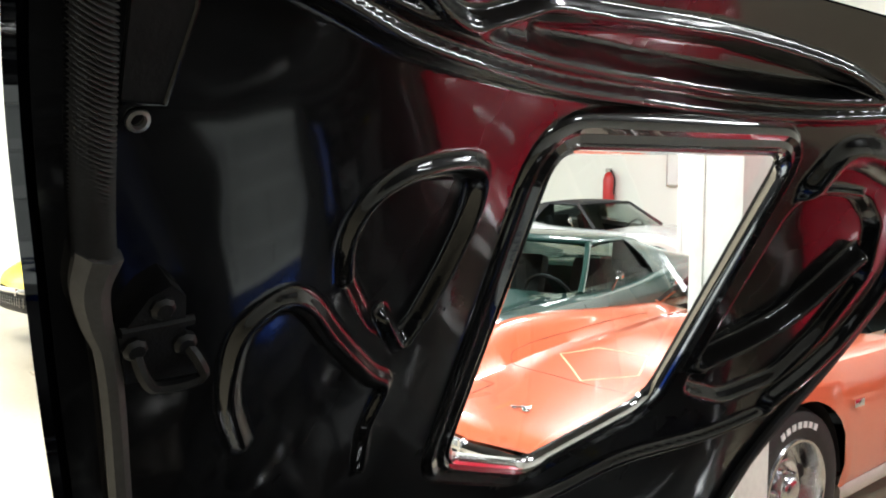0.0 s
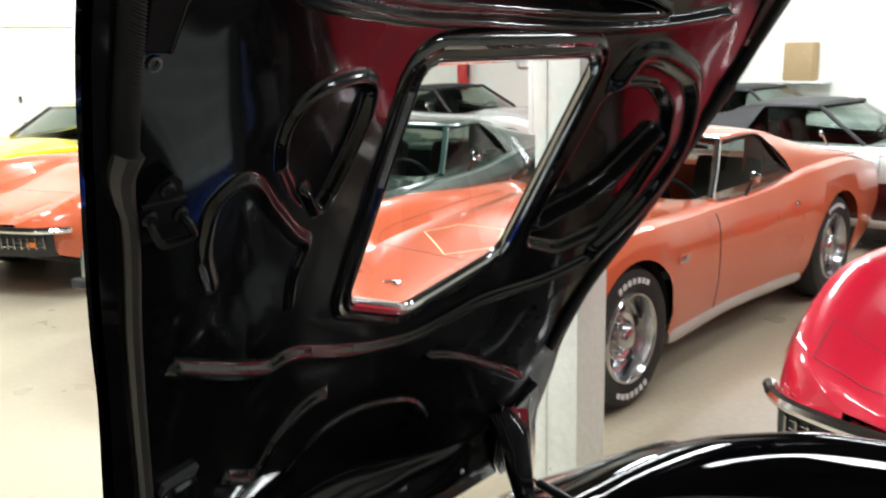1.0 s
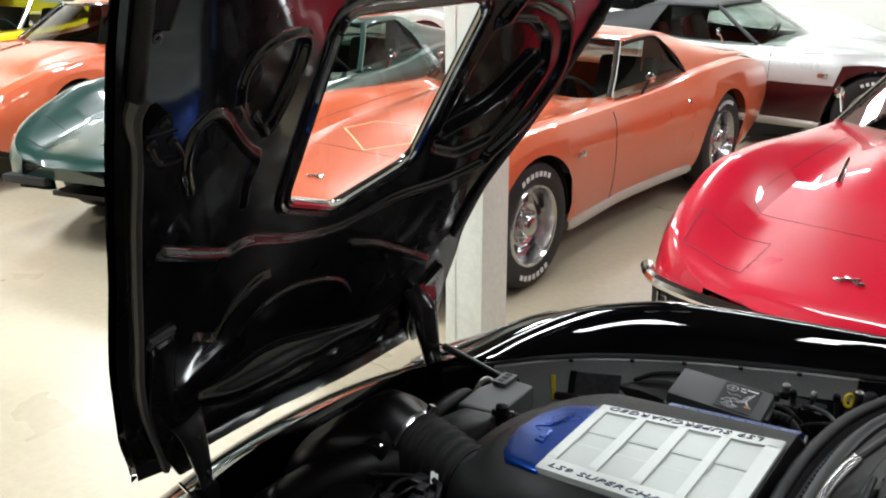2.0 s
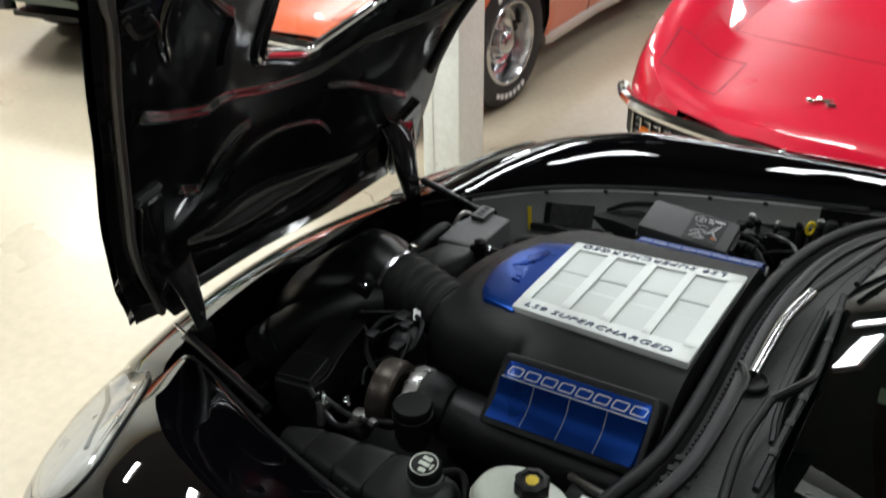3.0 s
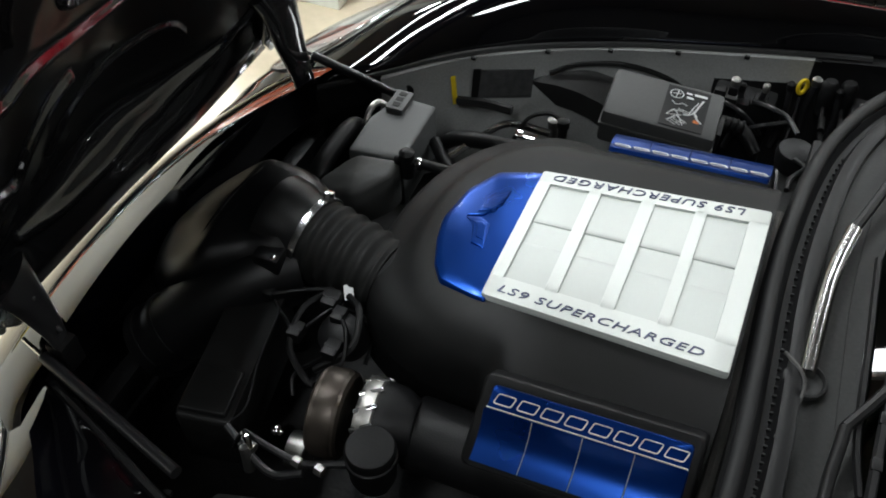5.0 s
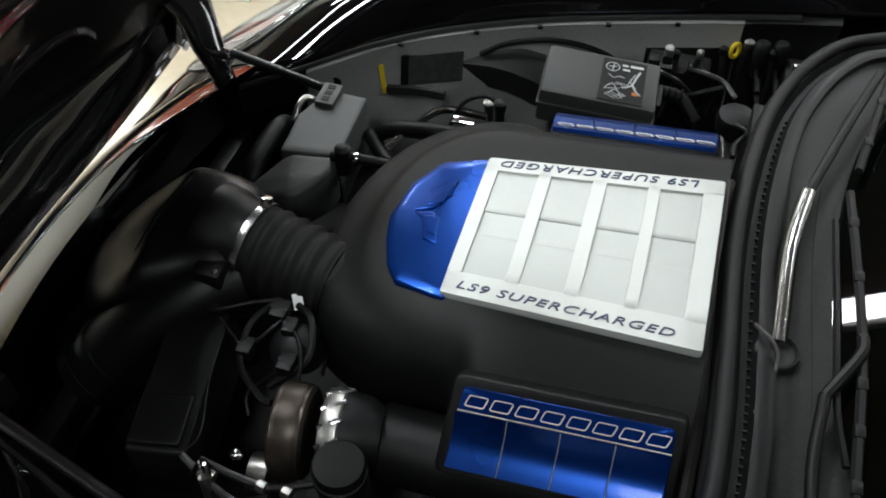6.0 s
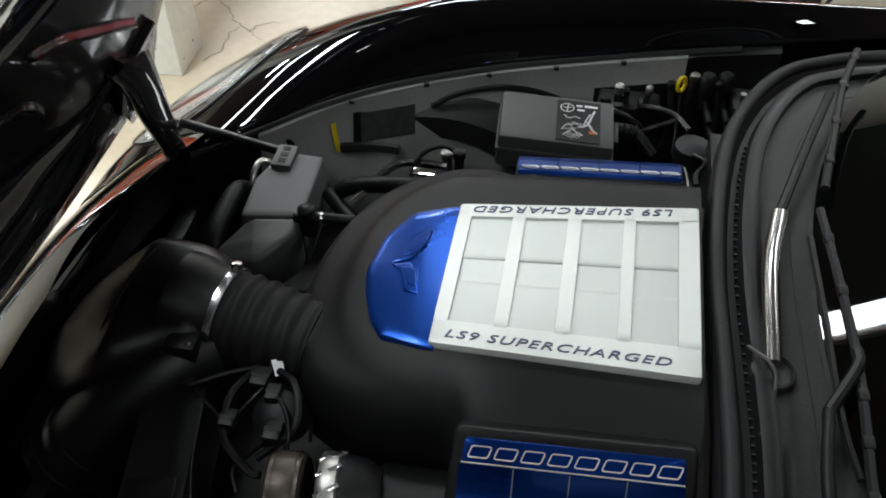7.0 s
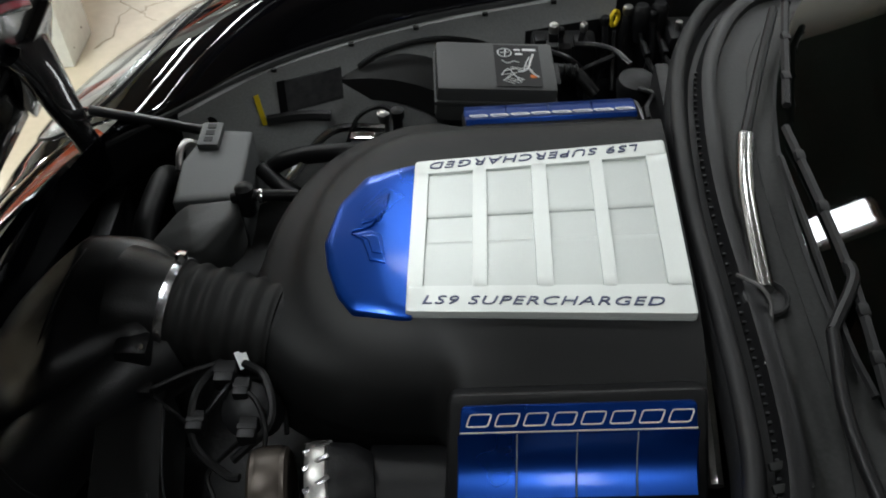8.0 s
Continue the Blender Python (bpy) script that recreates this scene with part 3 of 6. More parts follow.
    for r in (-.05, .05):
        part("nose_emblem", box(-.016, .016, -.011, .011, -.002, .006, .003, pose(r * .75, .24, skin(0, .24) + .005, 8, 0, r * 500)), M_CHROME, car)
    return car


coupe((-2.68, 2.52, 0), -2.4, M_ORANGE, "glossy orange classic coupe with chrome trim and lettered tyres", stripe=True)
coupe((-0.175, 2.52, 0), -6.2, M_RED, "bright red classic coupe with slim chrome front bumper", vents=True)
coupe((-4.05, 2.36, 0), 12, M_GREEN, "dark green classic coupe with body-coloured nose", chrome=False)
coupe((-6.47, 2.48, 0), 14, M_ORANGE, "orange classic coupe with chrome bumper beside a green one")
coupe((-8.45, 2.55, 0), 14, M_YPAINT, "yellow classic coupe parked beside the wall")
coupe((0.0, 8.2, 0), 90, M_SPAINT, "silver classic coupe with dark lower body, parked broadside", chrome=False, trim=M_MAROON, tub=M_REDIN, hard_top=M_TUB)
coupe((-1.5, 10.4, 0), 90, M_WPAINT, "white classic coupe with a black roof, parked by the wall", chrome=False, hard_top=M_TUB)



# ---- small things on the back wall ----
wb = thing("wall_box", "tan cardboard box on a small wall shelf", "box")
part("carton", box(-4.03, -3.70, 11.16, 11.44, 1.16, 1.60, .01), M_TAN, wb)
part("carton_flap", box(-4.02, -3.71, 11.17, 11.43, 1.60, 1.612, .003, ), M_TAN, wb)
sh = thing("wall_shelf", "white bracketed wall shelf under a box", "shelf", kind="structure")
part("board", box(-4.2, -3.55, 11.14, 11.5, 1.13, 1.158, .004), M_FIX, sh)
fx = thing("fire_extinguisher", "red fire extinguisher hung on the white wall", "extinguisher")
part("cylinder", lathe([(.05, 0), (.085, .02), (.09, .08), (.09, .42), (.06, .50), (.03, .53), (0, .53)], axis((-9.18, 11.40, .96), (0, 0, 1)), 20), M_EXT, fx)
part("valve", box(-9.23, -9.13, 11.37, 11.43, 1.49, 1.55, .01), M_STEEL, fx)
part("hose", tube([(-9.13, 11.38, 1.52), (-9.04, 11.36, 1.40), (-9.05, 11.36, 1.15)], .014, 8), M_RUBBER, fx)

coupe((-5.3, 9.5, 0), 90, M_SPAINT, "silver classic coupe with a black roof, parked behind a green one", chrome=False, hard_top=M_TUB)
wc2 = thing("wall_cabinet", "small white cabinet hung on the wall", "cabinet")
part("body", box(-7.69, -7.22, 11.32, 11.5, 1.51, 1.88, .006), M_FIX, wc2)
part("door", box(-7.68, -7.23, 11.305, 11.318, 1.52, 1.87, .004), M_FIX, wc2)
bn = thing("wall_banner", "orange cloth banner pinned to the wall", "banner")
part("cloth", prism(rounded([(-7.52, 1.22), (-6.86, 1.36), (-6.84, 1.80), (-7.50, 1.78)], .03, 3), 0, .012, .004, Matrix(((1, 0, 0, 0), (0, 0, -1, 11.49), (0, 1, 0, 0), (0, 0, 0, 1)))), M_ORANGE, bn)
tg = thing("wall_sign", "small red sign on the wall", "sign")
part("plate", box(-7.21, -6.98, 11.47, 11.495, 1.0, 1.23, .004), M_EXT, tg)
pf = thing("picture_frame", "pale framed notice on the wall", "frame")
part("frame", box(-8.17, -7.85, 11.46, 11.495, 1.29, 1.84, .004), M_STEEL, pf)
part("sheet", box(-8.14, -7.88, 11.452, 11.459, 1.32, 1.81, 0), M_FIX, pf)
ol = thing("wall_outlet", "white electrical outlet on the wall", "outlet")
part("plate", box(-11.5, -11.488, 5.36, 5.44, 1.06, 1.18, .003), M_FIX, ol)
part("socket", box(-11.489, -11.486, 5.38, 5.42, 1.08, 1.16, .001), M_TUB, ol)
cd = thing("conduit", "thin white conduit along the wall", "conduit", kind="structure")
part("pipe", tube([(-11.48, -3, 2.02), (-11.48, 4, 2.02), (-11.48, 6.2, 2.02)], .014, 8, 2), M_FIX, cd)
# ---- the black sports car with its hood up ----
C = 0.935
sports_car = thing("sports_car", "glossy black sports car with its front-hinged hood raised", "car")
LIP_L = [(-1.20, (.32, .46)), (-1.12, (.375, .57)), (-1.05, (.40, .625)), (-.95, (.445, .672)), (-.88, (.475, .70)), (-.8, (.505, .718)), (-.57, (.595, .757)), (-.32, (.67, .787)), (-.1, (.72, .807)), (.24, (.77, .835)), (.5, (.76, .87)), (1.0, (.74, .90)), (2.6, (.73, .935)), (3.08, (.66, .89)), (3.24, (.52, .76))]
CREST_L = [(-1.20, (.37, .45)), (-1.12, (.47, .56)), (-1.05, (.54, .615)), (-.95, (.66, .660)), (-.88, (.69, .698)), (-.8, (.72, .730)), (-.6, (.77, .778)), (-.4, (.81, .806)), (-.1, (.84, .830)), (.3, (.855, .855)), (.9, (.84, .89)), (2.2, (.86, .93)), (2.8, (.85, .93)), (3.1, (.76, .86)), (3.24, (.60, .72))]
LIP_R = [(-1.20, (.32, .46)), (-1.12, (.37, .56)), (-1.02, (.40, .60)), (-.95, (.42, .645)), (-.8, (.485, .690)), (-.6, (.635, .712)), (-.34, (.735, .738)), (-.04, (.790, .768)), (.24, (.825, .795)), (.5, (.79, .86)), (1.0, (.75, .90)), (2.6, (.73, .935)), (3.08, (.66, .89)), (3.24, (.52, .76))]
CREST_R = [(-1.20, (.37, .45)), (-1.12, (.47, .555)), (-1.05, (.54, .605)), (-.95, (.62, .65)), (-.75, (.70, .75)), (-.58, (.755, .81)), (-.375, (.82, .843)), (-.03, (.862, .85)), (.3, (.875, .858)), (.9, (.86, .89)), (2.2, (.86, .93)), (2.8, (.85, .93)), (3.1, (.76, .86)), (3.24, (.60, .72))]
OUTER = [(-1.20, (.46, .38)), (-1.12, (.64, .46)), (-1.05, (.785, .51)), (-.95, (.885, .55)), (-.8, (.935, .62)), (-.4, (.96, .67)), (0, (.965, .67)), (1.0, (.935, .62)), (2.2, (.96, .64)), (2.8, (.95, .65)), (3.1, (.88, .6)), (3.24, (.72, .5))]
LIP = {1: LIP_R, -1: LIP_L}
CREST = {1: CREST_R, -1: CREST_L}


def key2(keys, x):
    return lerp([(k, v[0]) for k, v in keys], x), lerp([(k, v[1]) for k, v in keys], x)


def fender_pts(x, sx):
    (ld, lz), (cd, cz), (od, oz) = key2(LIP[sx], x), key2(CREST[sx], x), key2(OUTER, x)
    md, mz = (cd + od) / 2 + .02, cz - (cz - oz) * .32
    arch = 0
    for wx in (-.42, 2.26):
        q = 0.37 ** 2 - (x - wx) ** 2
        if q > 0:
            arch = .33 + math.sqrt(q)
    low = max(.2, arch)
    q = spline([(ld, lz - .012, 0), (ld + .004, lz, 0), ((ld * .55 + cd * .45), lz + (cz - lz) * .72, 0), (cd, cz, 0), (md, mz, 0), (od, max(oz, low + .02), 0), (od - .012, max(low + .01, .40), 0), (od - .05, low, 0)], 5)
    return [(p.x, p.y) for p in q]


def fender_z(x, d, sx):
    """Height of the fender's skin at a distance d from the middle line."""
    P = fender_pts(x, sx)
    best = None
    for (d0, z0), (d1, z1) in zip(P[5:], P[6:]):
        if d0 <= d <= d1 and d1 > d0:
            best = z0 + (z1 - z0) * (d - d0) / (d1 - d0)
            break
    return best if best is not None else (P[5][1] if d < P[5][0] else P[-12][1])


for sx in (1, -1):
    bm = bmesh.new()
    xs = [-1.20 + .02 * i for i in range(40)] + [-.40 + .04 * i for i in range(92)]
    rings(bm, [[(x, C + sx * d, z) for d, z in fender_pts(x, sx)] for x in xs], closed=False)
    ob = part("fender", bm, M_BLACK, sports_car, "glossy black fender with ceiling lights mirrored in it")
    sol = ob.modifiers.new("thick", "SOLIDIFY")
    sol.thickness, sol.offset = 0.006, 0
    m = axis((-.42, C + sx * .93, .335), (0, sx, 0))
    part("tyre", lathe([(.235, -.26), (.30, -.27), (.335, -.22), (.335, -.05), (.31, -.01), (.25, 0), (.24, -.03)], m, 36, caps=False), M_TYRE, sports_car)
    m = axis((2.26, C + sx * .93, .335), (0, sx, 0))
    part("tyre", lathe([(.235, -.26), (.30, -.27), (.335, -.22), (.335, -.05), (.31, -.01), (.25, 0), (.24, -.03)], m, 36, caps=False), M_TYRE, sports_car)

for sx in (1, -1):
    for wx in (-.42, 2.26):
        m = axis((wx, C + sx * .93, .335), (0, sx, 0))
        rim = part("rim", lathe([(.238, -.03), (.232, -.006), (.222, -.012), (.21, -.05), (.06, -.055), (.05, -.03), (0, -.03)], m, 36), M_STEEL, sports_car, "grey alloy rim")
        for k in range(5):
            part("spoke", box(-.022, .022, .05, .222, -.05, -.02, .008, m @ pose(0, 0, 0, 0, 0, 72 * k)), M_STEEL, rim)
HEADLIGHT = [(-1.088, .515), (-1.062, .64), (-1.008, .772), (-.955, .835), (-.88, .882), (-.815, .890), (-.768, .868), (-.760, .81), (-.80, .715), (-.85, .632), (-.91, .562), (-.985, .50), (-1.045, .488)]
# nose, from one headlight to the other
bm = bmesh.new()
rows = []
for i in range(33):
    d = -.68 + 1.34 * i / 32
    b = .085 * (1 - (d / .5) ** 2) if abs(d) < .5 else -.10 * (abs(d) - .5) / .12
    drop = .03 * (max(0, d) / .62) ** 3
    prof = [(-.90, .60), (-.908, .675), (-.888, .695), (-.905, .6895), (-.950, .6735), (-.990, .6555), (-1.046, .607), (-1.103, .537), (-1.14, .45), (-1.13, .34), (-1.08, .22)]
    rows.append([(x - .008 + .06 * d - b * (1 if k > 1 else .6), C + d * (1 + .10 * max(0, k - 5) / 5), z - drop) for k, (x, z) in enumerate(prof)])
rings(bm, rows, closed=False)
part("front_fascia", bm, M_BLACK, sports_car, "black nose panel mirroring the room")

for sx in (1, -1):
    outline = rounded(HEADLIGHT, .05)
    pts = [(x, C + sx * d) for x, d in outline]
    if sx < 0:
        pts = pts[::-1]
    top = lambda x, y, sx=sx: fender_z(x, abs(y - C), sx) + .0135
    hl = part("headlight", prism(pts, lambda x, y: top(x, y) - .06, lambda x, y: top(x, y) - .0085, .004), M_LAMPIN, sports_car, "clear-lensed headlight, grey housing paled as a wall reflection")
    part("lens", prism(pts, lambda x, y: top(x, y) - .0035, top, .002), M_LENS, hl, "clear plastic lens")
    # glints along the lens's inner edge, added as small chrome bits
    for (x, d, r) in ((-.975, .545, .006), (-.925, .590, .008), (-.880, .640, .006), (-.838, .700, .008), (-.930, .690, .007)):
        q = axis((x, C + sx * d, top(x, C + sx * d) - .0075), (-.25, sx * .2, .9))
        part("lens_glint", lathe([(r, -.02), (r, -.001), (r * .8, .002), (r * .4, .003), (0, .003)], q, 12), M_CHROME, hl, "small chrome bit standing in for a glint")
    part("lens_seal", tube([(x, y, top(x, y) - .009) for x, y in pts + pts[:1]], .0032, 5, 0), M_LABEL, hl, "thin black seal round the lens")
    for a, r in ((-.030, .0022), (-.018, .0018)):
        line = [(-1.02 - a * .5, .535 + a), (-.94 - a * .6, .60 + a), (-.86 - a * .7, .70 + a * .6), (-.805 - a * .5, .80 + a * .3)]
        part("reflector_ridge", tube([(x, C + sx * d, top(x, C + sx * d) - .0072) for x, d in line], r, 6, 5), M_CHROME, hl, "bright reflector ridge")
    part("divider", tube([(-1.04, C + sx * .58, top(-1.04, C + sx * .58) - .0075), (-.93, C + sx * .66, top(-.93, C + sx * .66) - .0075), (-.83, C + sx * .78, top(-.83, C + sx * .78) - .0075)], .006, 6), M_GREYP, hl)

# engine bay walls and floor
part("bay_floor", box(-1.0, .14, C - .70, C + .70, .34, .40, 0), M_DARK, sports_car)
part("nose_shroud", box(-1.06, -.87, C - .56, C + .56, .485, .50, .004), M_DARK, sports_car)
part("firewall", box(.125, .15, C - .60, C + .50, .40, .79, .004), M_DARK, sports_car)
part("radiator_support", box(-.92, -.88, C - .44, C + .44, .40, .56, .01), M_DARK, sports_car)
for sx in (1, -1):
    bm = bmesh.new()
    rows = []
    for i in range(29):
        x = (-.77 + i * 1.05 / 28) if sx > 0 else (-.93 + i * 1.13 / 28)
        d, z = key2(LIP[sx], x)
        rows.append([(x, C + sx * (d - .002), z - .014), (x, C + sx * (d - .016), z - .015), (x, C + sx * (d - .022), z - .020), (x, C + sx * (d - .020), z - .05), (x, C + sx * (d - .024), z - .08), (x, C + sx * (d - .04), .58), (x, C + sx * (d - .07), .40)])
    rings(bm, rows, closed=False)
    liner = part("inner_fender", bm, [M_LINER, M_DARK] if sx > 0 else M_DARK, sports_car, "dark grey inner fender panel, blackened for shade in the cowl corner" if sx > 0 else "")
    # rear corner and low faces turn black: the cavity's shade put into colour
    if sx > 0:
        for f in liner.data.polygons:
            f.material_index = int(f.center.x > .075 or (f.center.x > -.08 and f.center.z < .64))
    if sx > 0:
        # front stretch of the panel in near-black, in place of the shadow there
        bm = bmesh.new()
        rings(bm, [[(x, C + key2(LIP_R, x)[0] + a, key2(LIP_R, x)[1] + b2) for a, b2 in ((-.002, -.014), (-.016, -.016), (-.02, -.05), (-.035, -.13), (-.06, -.28))] for x in (-.95, -.9, -.85, -.8, -.77)], closed=False)
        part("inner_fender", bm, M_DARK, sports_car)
    edge = [(x, C + sx * (key2(LIP[sx], x)[0] - .012), key2(LIP[sx], x)[1] - .012) for x in (-.9, -.8, -.65, -.5, -.3, -.1, .1, .2)]
    part("edge_seal", tube(edge, .007, 6, 5), M_RUBBER, sports_car)
    for x in (-.6, -.45, -.32, -.18, -.04, .1):
        d, z = key2(LIP[sx], x)
        part("clip", box(x - .006, x + .006, C + sx * (d - .028) - .004, C + sx * (d - .028) + .004, z - .022, z - .014, .002), M_LABEL, sports_car)

# hood: its own plane, raised about the front hinges
HO, HA = Vector((-1.007, .89, .775)), radians(62.3)
HV, HN = Vector((math.cos(HA), 0, math.sin(HA))), Vector((math.sin(HA), 0, -math.cos(HA)))


def hood_at(u, v, w):
    return HO + Vector((0, u, 0)) + HV * v + HN * w


def hood_base(u, v):
    k = min(1, abs(u) / .6)
    c = u / (lerp(EDGE_L, v) if u < 0 else lerp(EDGE_R, v))
    w = -.088 + .076 * k * k * (3 - 2 * k)
    # the front rim is turned inwards, most of all by the hinges
    t = max(0, min(1, 1.55 - (v - lerp(FRONT, c)) / .10))
    return w + (.002 - w) * t * t * (3 - 2 * t)


def seg_dist(p, a, b):
    ax, ay, bx, by = *a, *b
    t = max(0, min(1, ((p[0] - ax) * (bx - ax) + (p[1] - ay) * (by - ay)) / ((bx - ax) ** 2 + (by - ay) ** 2)))
    return math.hypot(p[0] - ax - t * (bx - ax), p[1] - ay - t * (by - ay))


# the inner panel's relief: ridges (line, height, half width) and pans (outline, depth, width of the shoulder)
RIDGES = [
    ([(-.545, .620), (-.455, .575), (-.364, .533), (-.325, .532), (-.278, .518), (-.16, .462), (-.049, .428), (.041, .418), (.11, .436), (.201, .475), (.349, .505), (.479, .552)], 0.0120, 0.0105),
    ([(.12, .352), (.20, .332), (.30, .288), (.369, .259), (.427, .229)], 0.0120, 0.0093),
    ([(-.372, .318), (-.304, .276), (-.271, .330), (-.235, .362), (-.198, .375), (-.165, .372)], 0.0135, 0.0112),
    ([(-.275, .078), (-.18, .058), (-.045, .050), (.05, .042), (.13, .032), (.29, .032), (.37, .058), (.44, .125)], 0.0085, 0.0110),
    ([(-.60, 1.135), (-.54, 1.116), (-.472, 1.094), (-.374, 1.074), (-.27, 1.056), (-.18, 1.045), (-.05, 1.034), (.065, 1.030), (.21, 1.038), (.352, 1.058), (.50, 1.09)], 0.0165, 0.0093),
    ([(-.56, 1.140), (-.49, 1.118), (-.40, 1.098), (-.30, 1.081), (-.18, 1.067), (-.05, 1.057), (.065, 1.053), (.20, 1.058), (.33, 1.073)], 0.0135, 0.0087),
    ([(-.492, 1.140), (-.45, 1.118), (-.411, 1.108), (-.36, 1.118), (-.325, 1.126), (-.27, 1.124), (-.213, 1.121), (-.10, 1.118), (.012, 1.116), (.14, 1.110), (.247, 1.100), (.331, 1.080)], 0.0150, 0.0068),
    ([(.296, .945), (.318, .992), (.36, 1.000), (.417, .988), (.50, .958), (.565, .89), (.605, .80), (.580, .70), (.531, .63), (.468, .568)], 0.0150, 0.0208),
    ([(.262, .640), (.305, .665), (.352, .690), (.41, .735), (.459, .800), (.490, .84)], 0.0128, 0.0093),
    ([(.285, .926), (.33, .940), (.40, .940)], 0.0090, 0.0062),
    ([(-.395, .835), (-.375, .812), (-.357, .795), (-.343, .815)], 0.0105, 0.0056),
    ([(-.458, .890), (-.468, .925), (-.462, .955), (-.440, .974), (-.405, .984), (-.350, .984), (-.322, .968), (-.314, .930), (-.322, .875), (-.337, .822)], 0.0090, 0.0074),
    ([(-.520, .735), (-.545, .790), (-.550, .845), (-.538, .868), (-.515, .880), (-.488, .866), (-.452, .828), (-.392, .773), (-.360, .748), (-.366, .700), (-.352, .640)], 0.0090, 0.0074),
    ([(-.190, .200), (-.150, .242), (-.105, .264), (-.04, .268), (.02, .260), (.107, .240), (.155, .212), (.192, .170)], 0.0083, 0.0068),
]
PANS = [
    ([(-.453, .885), (-.462, .93), (-.448, .962), (-.409, .976), (-.353, .977), (-.327, .962), (-.321, .929), (-.328, .875), (-.343, .822), (-.357, .800), (-.404, .826)], .008, .012),
    ([(.262, .600), (.270, .70), (.288, .905), (.33, .935), (.42, .932), (.49, .89), (.545, .80), (.515, .69), (.46, .61), (.36, .575)], .018, .016),
    ([(-.34, 1.108), (-.20, 1.106), (.02, 1.102), (.20, 1.092), (.29, 1.080), (.20, 1.070), (.04, 1.068), (-.12, 1.076), (-.30, 1.092)], .016, .010),
]


def hood_relief(u, v):
    """Height of the stamped relief above the panel, for arrays of places."""
    def away(line, closed):
        P = np.array([(p.x, p.y) for p in spline([(a, b, 0) for a, b in line], 4)]) if not closed else np.array(rounded(line, .02, 3))
        Q = np.roll(P, -1, 0) if closed else P[1:]
        best, odd = np.full(u.shape, 9.0), np.zeros(u.shape, bool)
        for (ax, ay), (bx, by) in zip(P, Q):
            t = np.clip(((u - ax) * (bx - ax) + (v - ay) * (by - ay)) / max(1e-9, (bx - ax) ** 2 + (by - ay) ** 2), 0, 1)
            best = np.minimum(best, np.hypot(u - ax - t * (bx - ax), v - ay - t * (by - ay)))
            if closed:
                odd ^= ((ay > v) != (by > v)) & (u < (bx - ax) * (v - ay) / (by - ay + 1e-12) + ax)
        return np.where(odd, -best, best)
    h = np.zeros(u.shape)
    for line, depth, width in PANS:
        t = np.clip(.5 - away(line, True) / width, 0, 1)
        h -= depth * t * t * (3 - 2 * t)
    for line, high, half in RIDGES:
        d = np.clip(away(line, False) / (half * 1.12), 0, 1)
        h = np.maximum(h, h * d * d + 1.15 * high * (1 - d * d) * (1 - .35 * d ** 4))
    return h


WIN = rounded([(-.226, .987), (.215, .985), (.19, .59), (-.004, .500), (-.203, .588)], .035, 6)


def inside(p, poly):
    r = False
    for (x1, y1), (x2, y2) in zip(poly, poly[1:] + poly[:1]):
        if (y1 > p[1]) != (y2 > p[1]) and p[0] < (x2 - x1) * (p[1] - y1) / (y2 - y1) + x1:
            r = not r
    return r


def near_window(u, v, gap):
    """In the window's opening, or nearer to its edge than gap."""
    return inside((u, v), WIN) or min(seg_dist((u, v), a, b) for a, b in zip(WIN, WIN[1:] + WIN[:1])) < gap


EDGE_L = [(-.2, .385), (-.08, .428), (.09, .488), (.244, .538), (.376, .577), (.6, .626), (.72, .656), (.89, .693), (1.07, .726), (1.2, .738)]
EDGE_R = [(-.2, .645), (-.07, .62), (.09, .585), (.2, .56), (.32, .53), (.45, .535), (.58, .58), (.77, .655), (.92, .705), (1.05, .75), (1.2, .79)]
FRONT = [(-1, -.035), (-.75, -.06), (-.55, -.050), (-.15, -.052), (.45, -.095), (.82, -.092), (1, -.075)]
REAR = [(-1, 1.17), (-.2, 1.172), (.3, 1.172), (1, 1.18)]


def hood_u(c, v, more=0.0):
    """Across the hood: c -1..1 from edge to edge."""
    return c * ((lerp(EDGE_L, v) if c < 0 else lerp(EDGE_R, v)) + more)


NU, NV = 430, 380
spots = []
for j in range(NV + 1):
    for i in range(NU + 1):
        c = -1 + 2 * i / NU
        v0 = lerp(FRONT, c)
        v = v0 + (lerp(REAR, c) - v0) * j / NV
        spots.append((hood_u(c, v), v))
relief = hood_relief(*np.array(spots).T).reshape(NV + 1, NU + 1)
for _ in range(1):
    relief[1:-1] = (relief[:-2] + 2 * relief[1:-1] + relief[2:]) / 4
    relief[:, 1:-1] = (relief[:, :-2] + 2 * relief[:, 1:-1] + relief[:, 2:]) / 4
relief = relief.ravel()
me = bpy.data.meshes.new("hood")
quads = []
for j in range(NV):
    for i in range(NU):
        a = j * (NU + 1) + i
        u, v = (spots[a][0] + spots[a + NU + 2][0]) / 2, (spots[a][1] + spots[a + NU + 2][1]) / 2
        if -.27 < u < .26 and .45 < v < 1.04 and near_window(u, v, .024):
            continue
        quads.append((a, a + 1, a + NU + 2, a + NU + 1))
me.from_pydata([hood_at(u, v, hood_base(u, v) + float(h)) for (u, v), h in zip(spots, relief)], [], quads)
me.materials.append(M_HOODIN)
for p in me.polygons:
    p.use_smooth = True
hood = new("hood", me)
hood.parent = sports_car
hood["label"] = "raised black hood, glossy underside with stamped ribs"
bm = bmesh.new()
rows = []
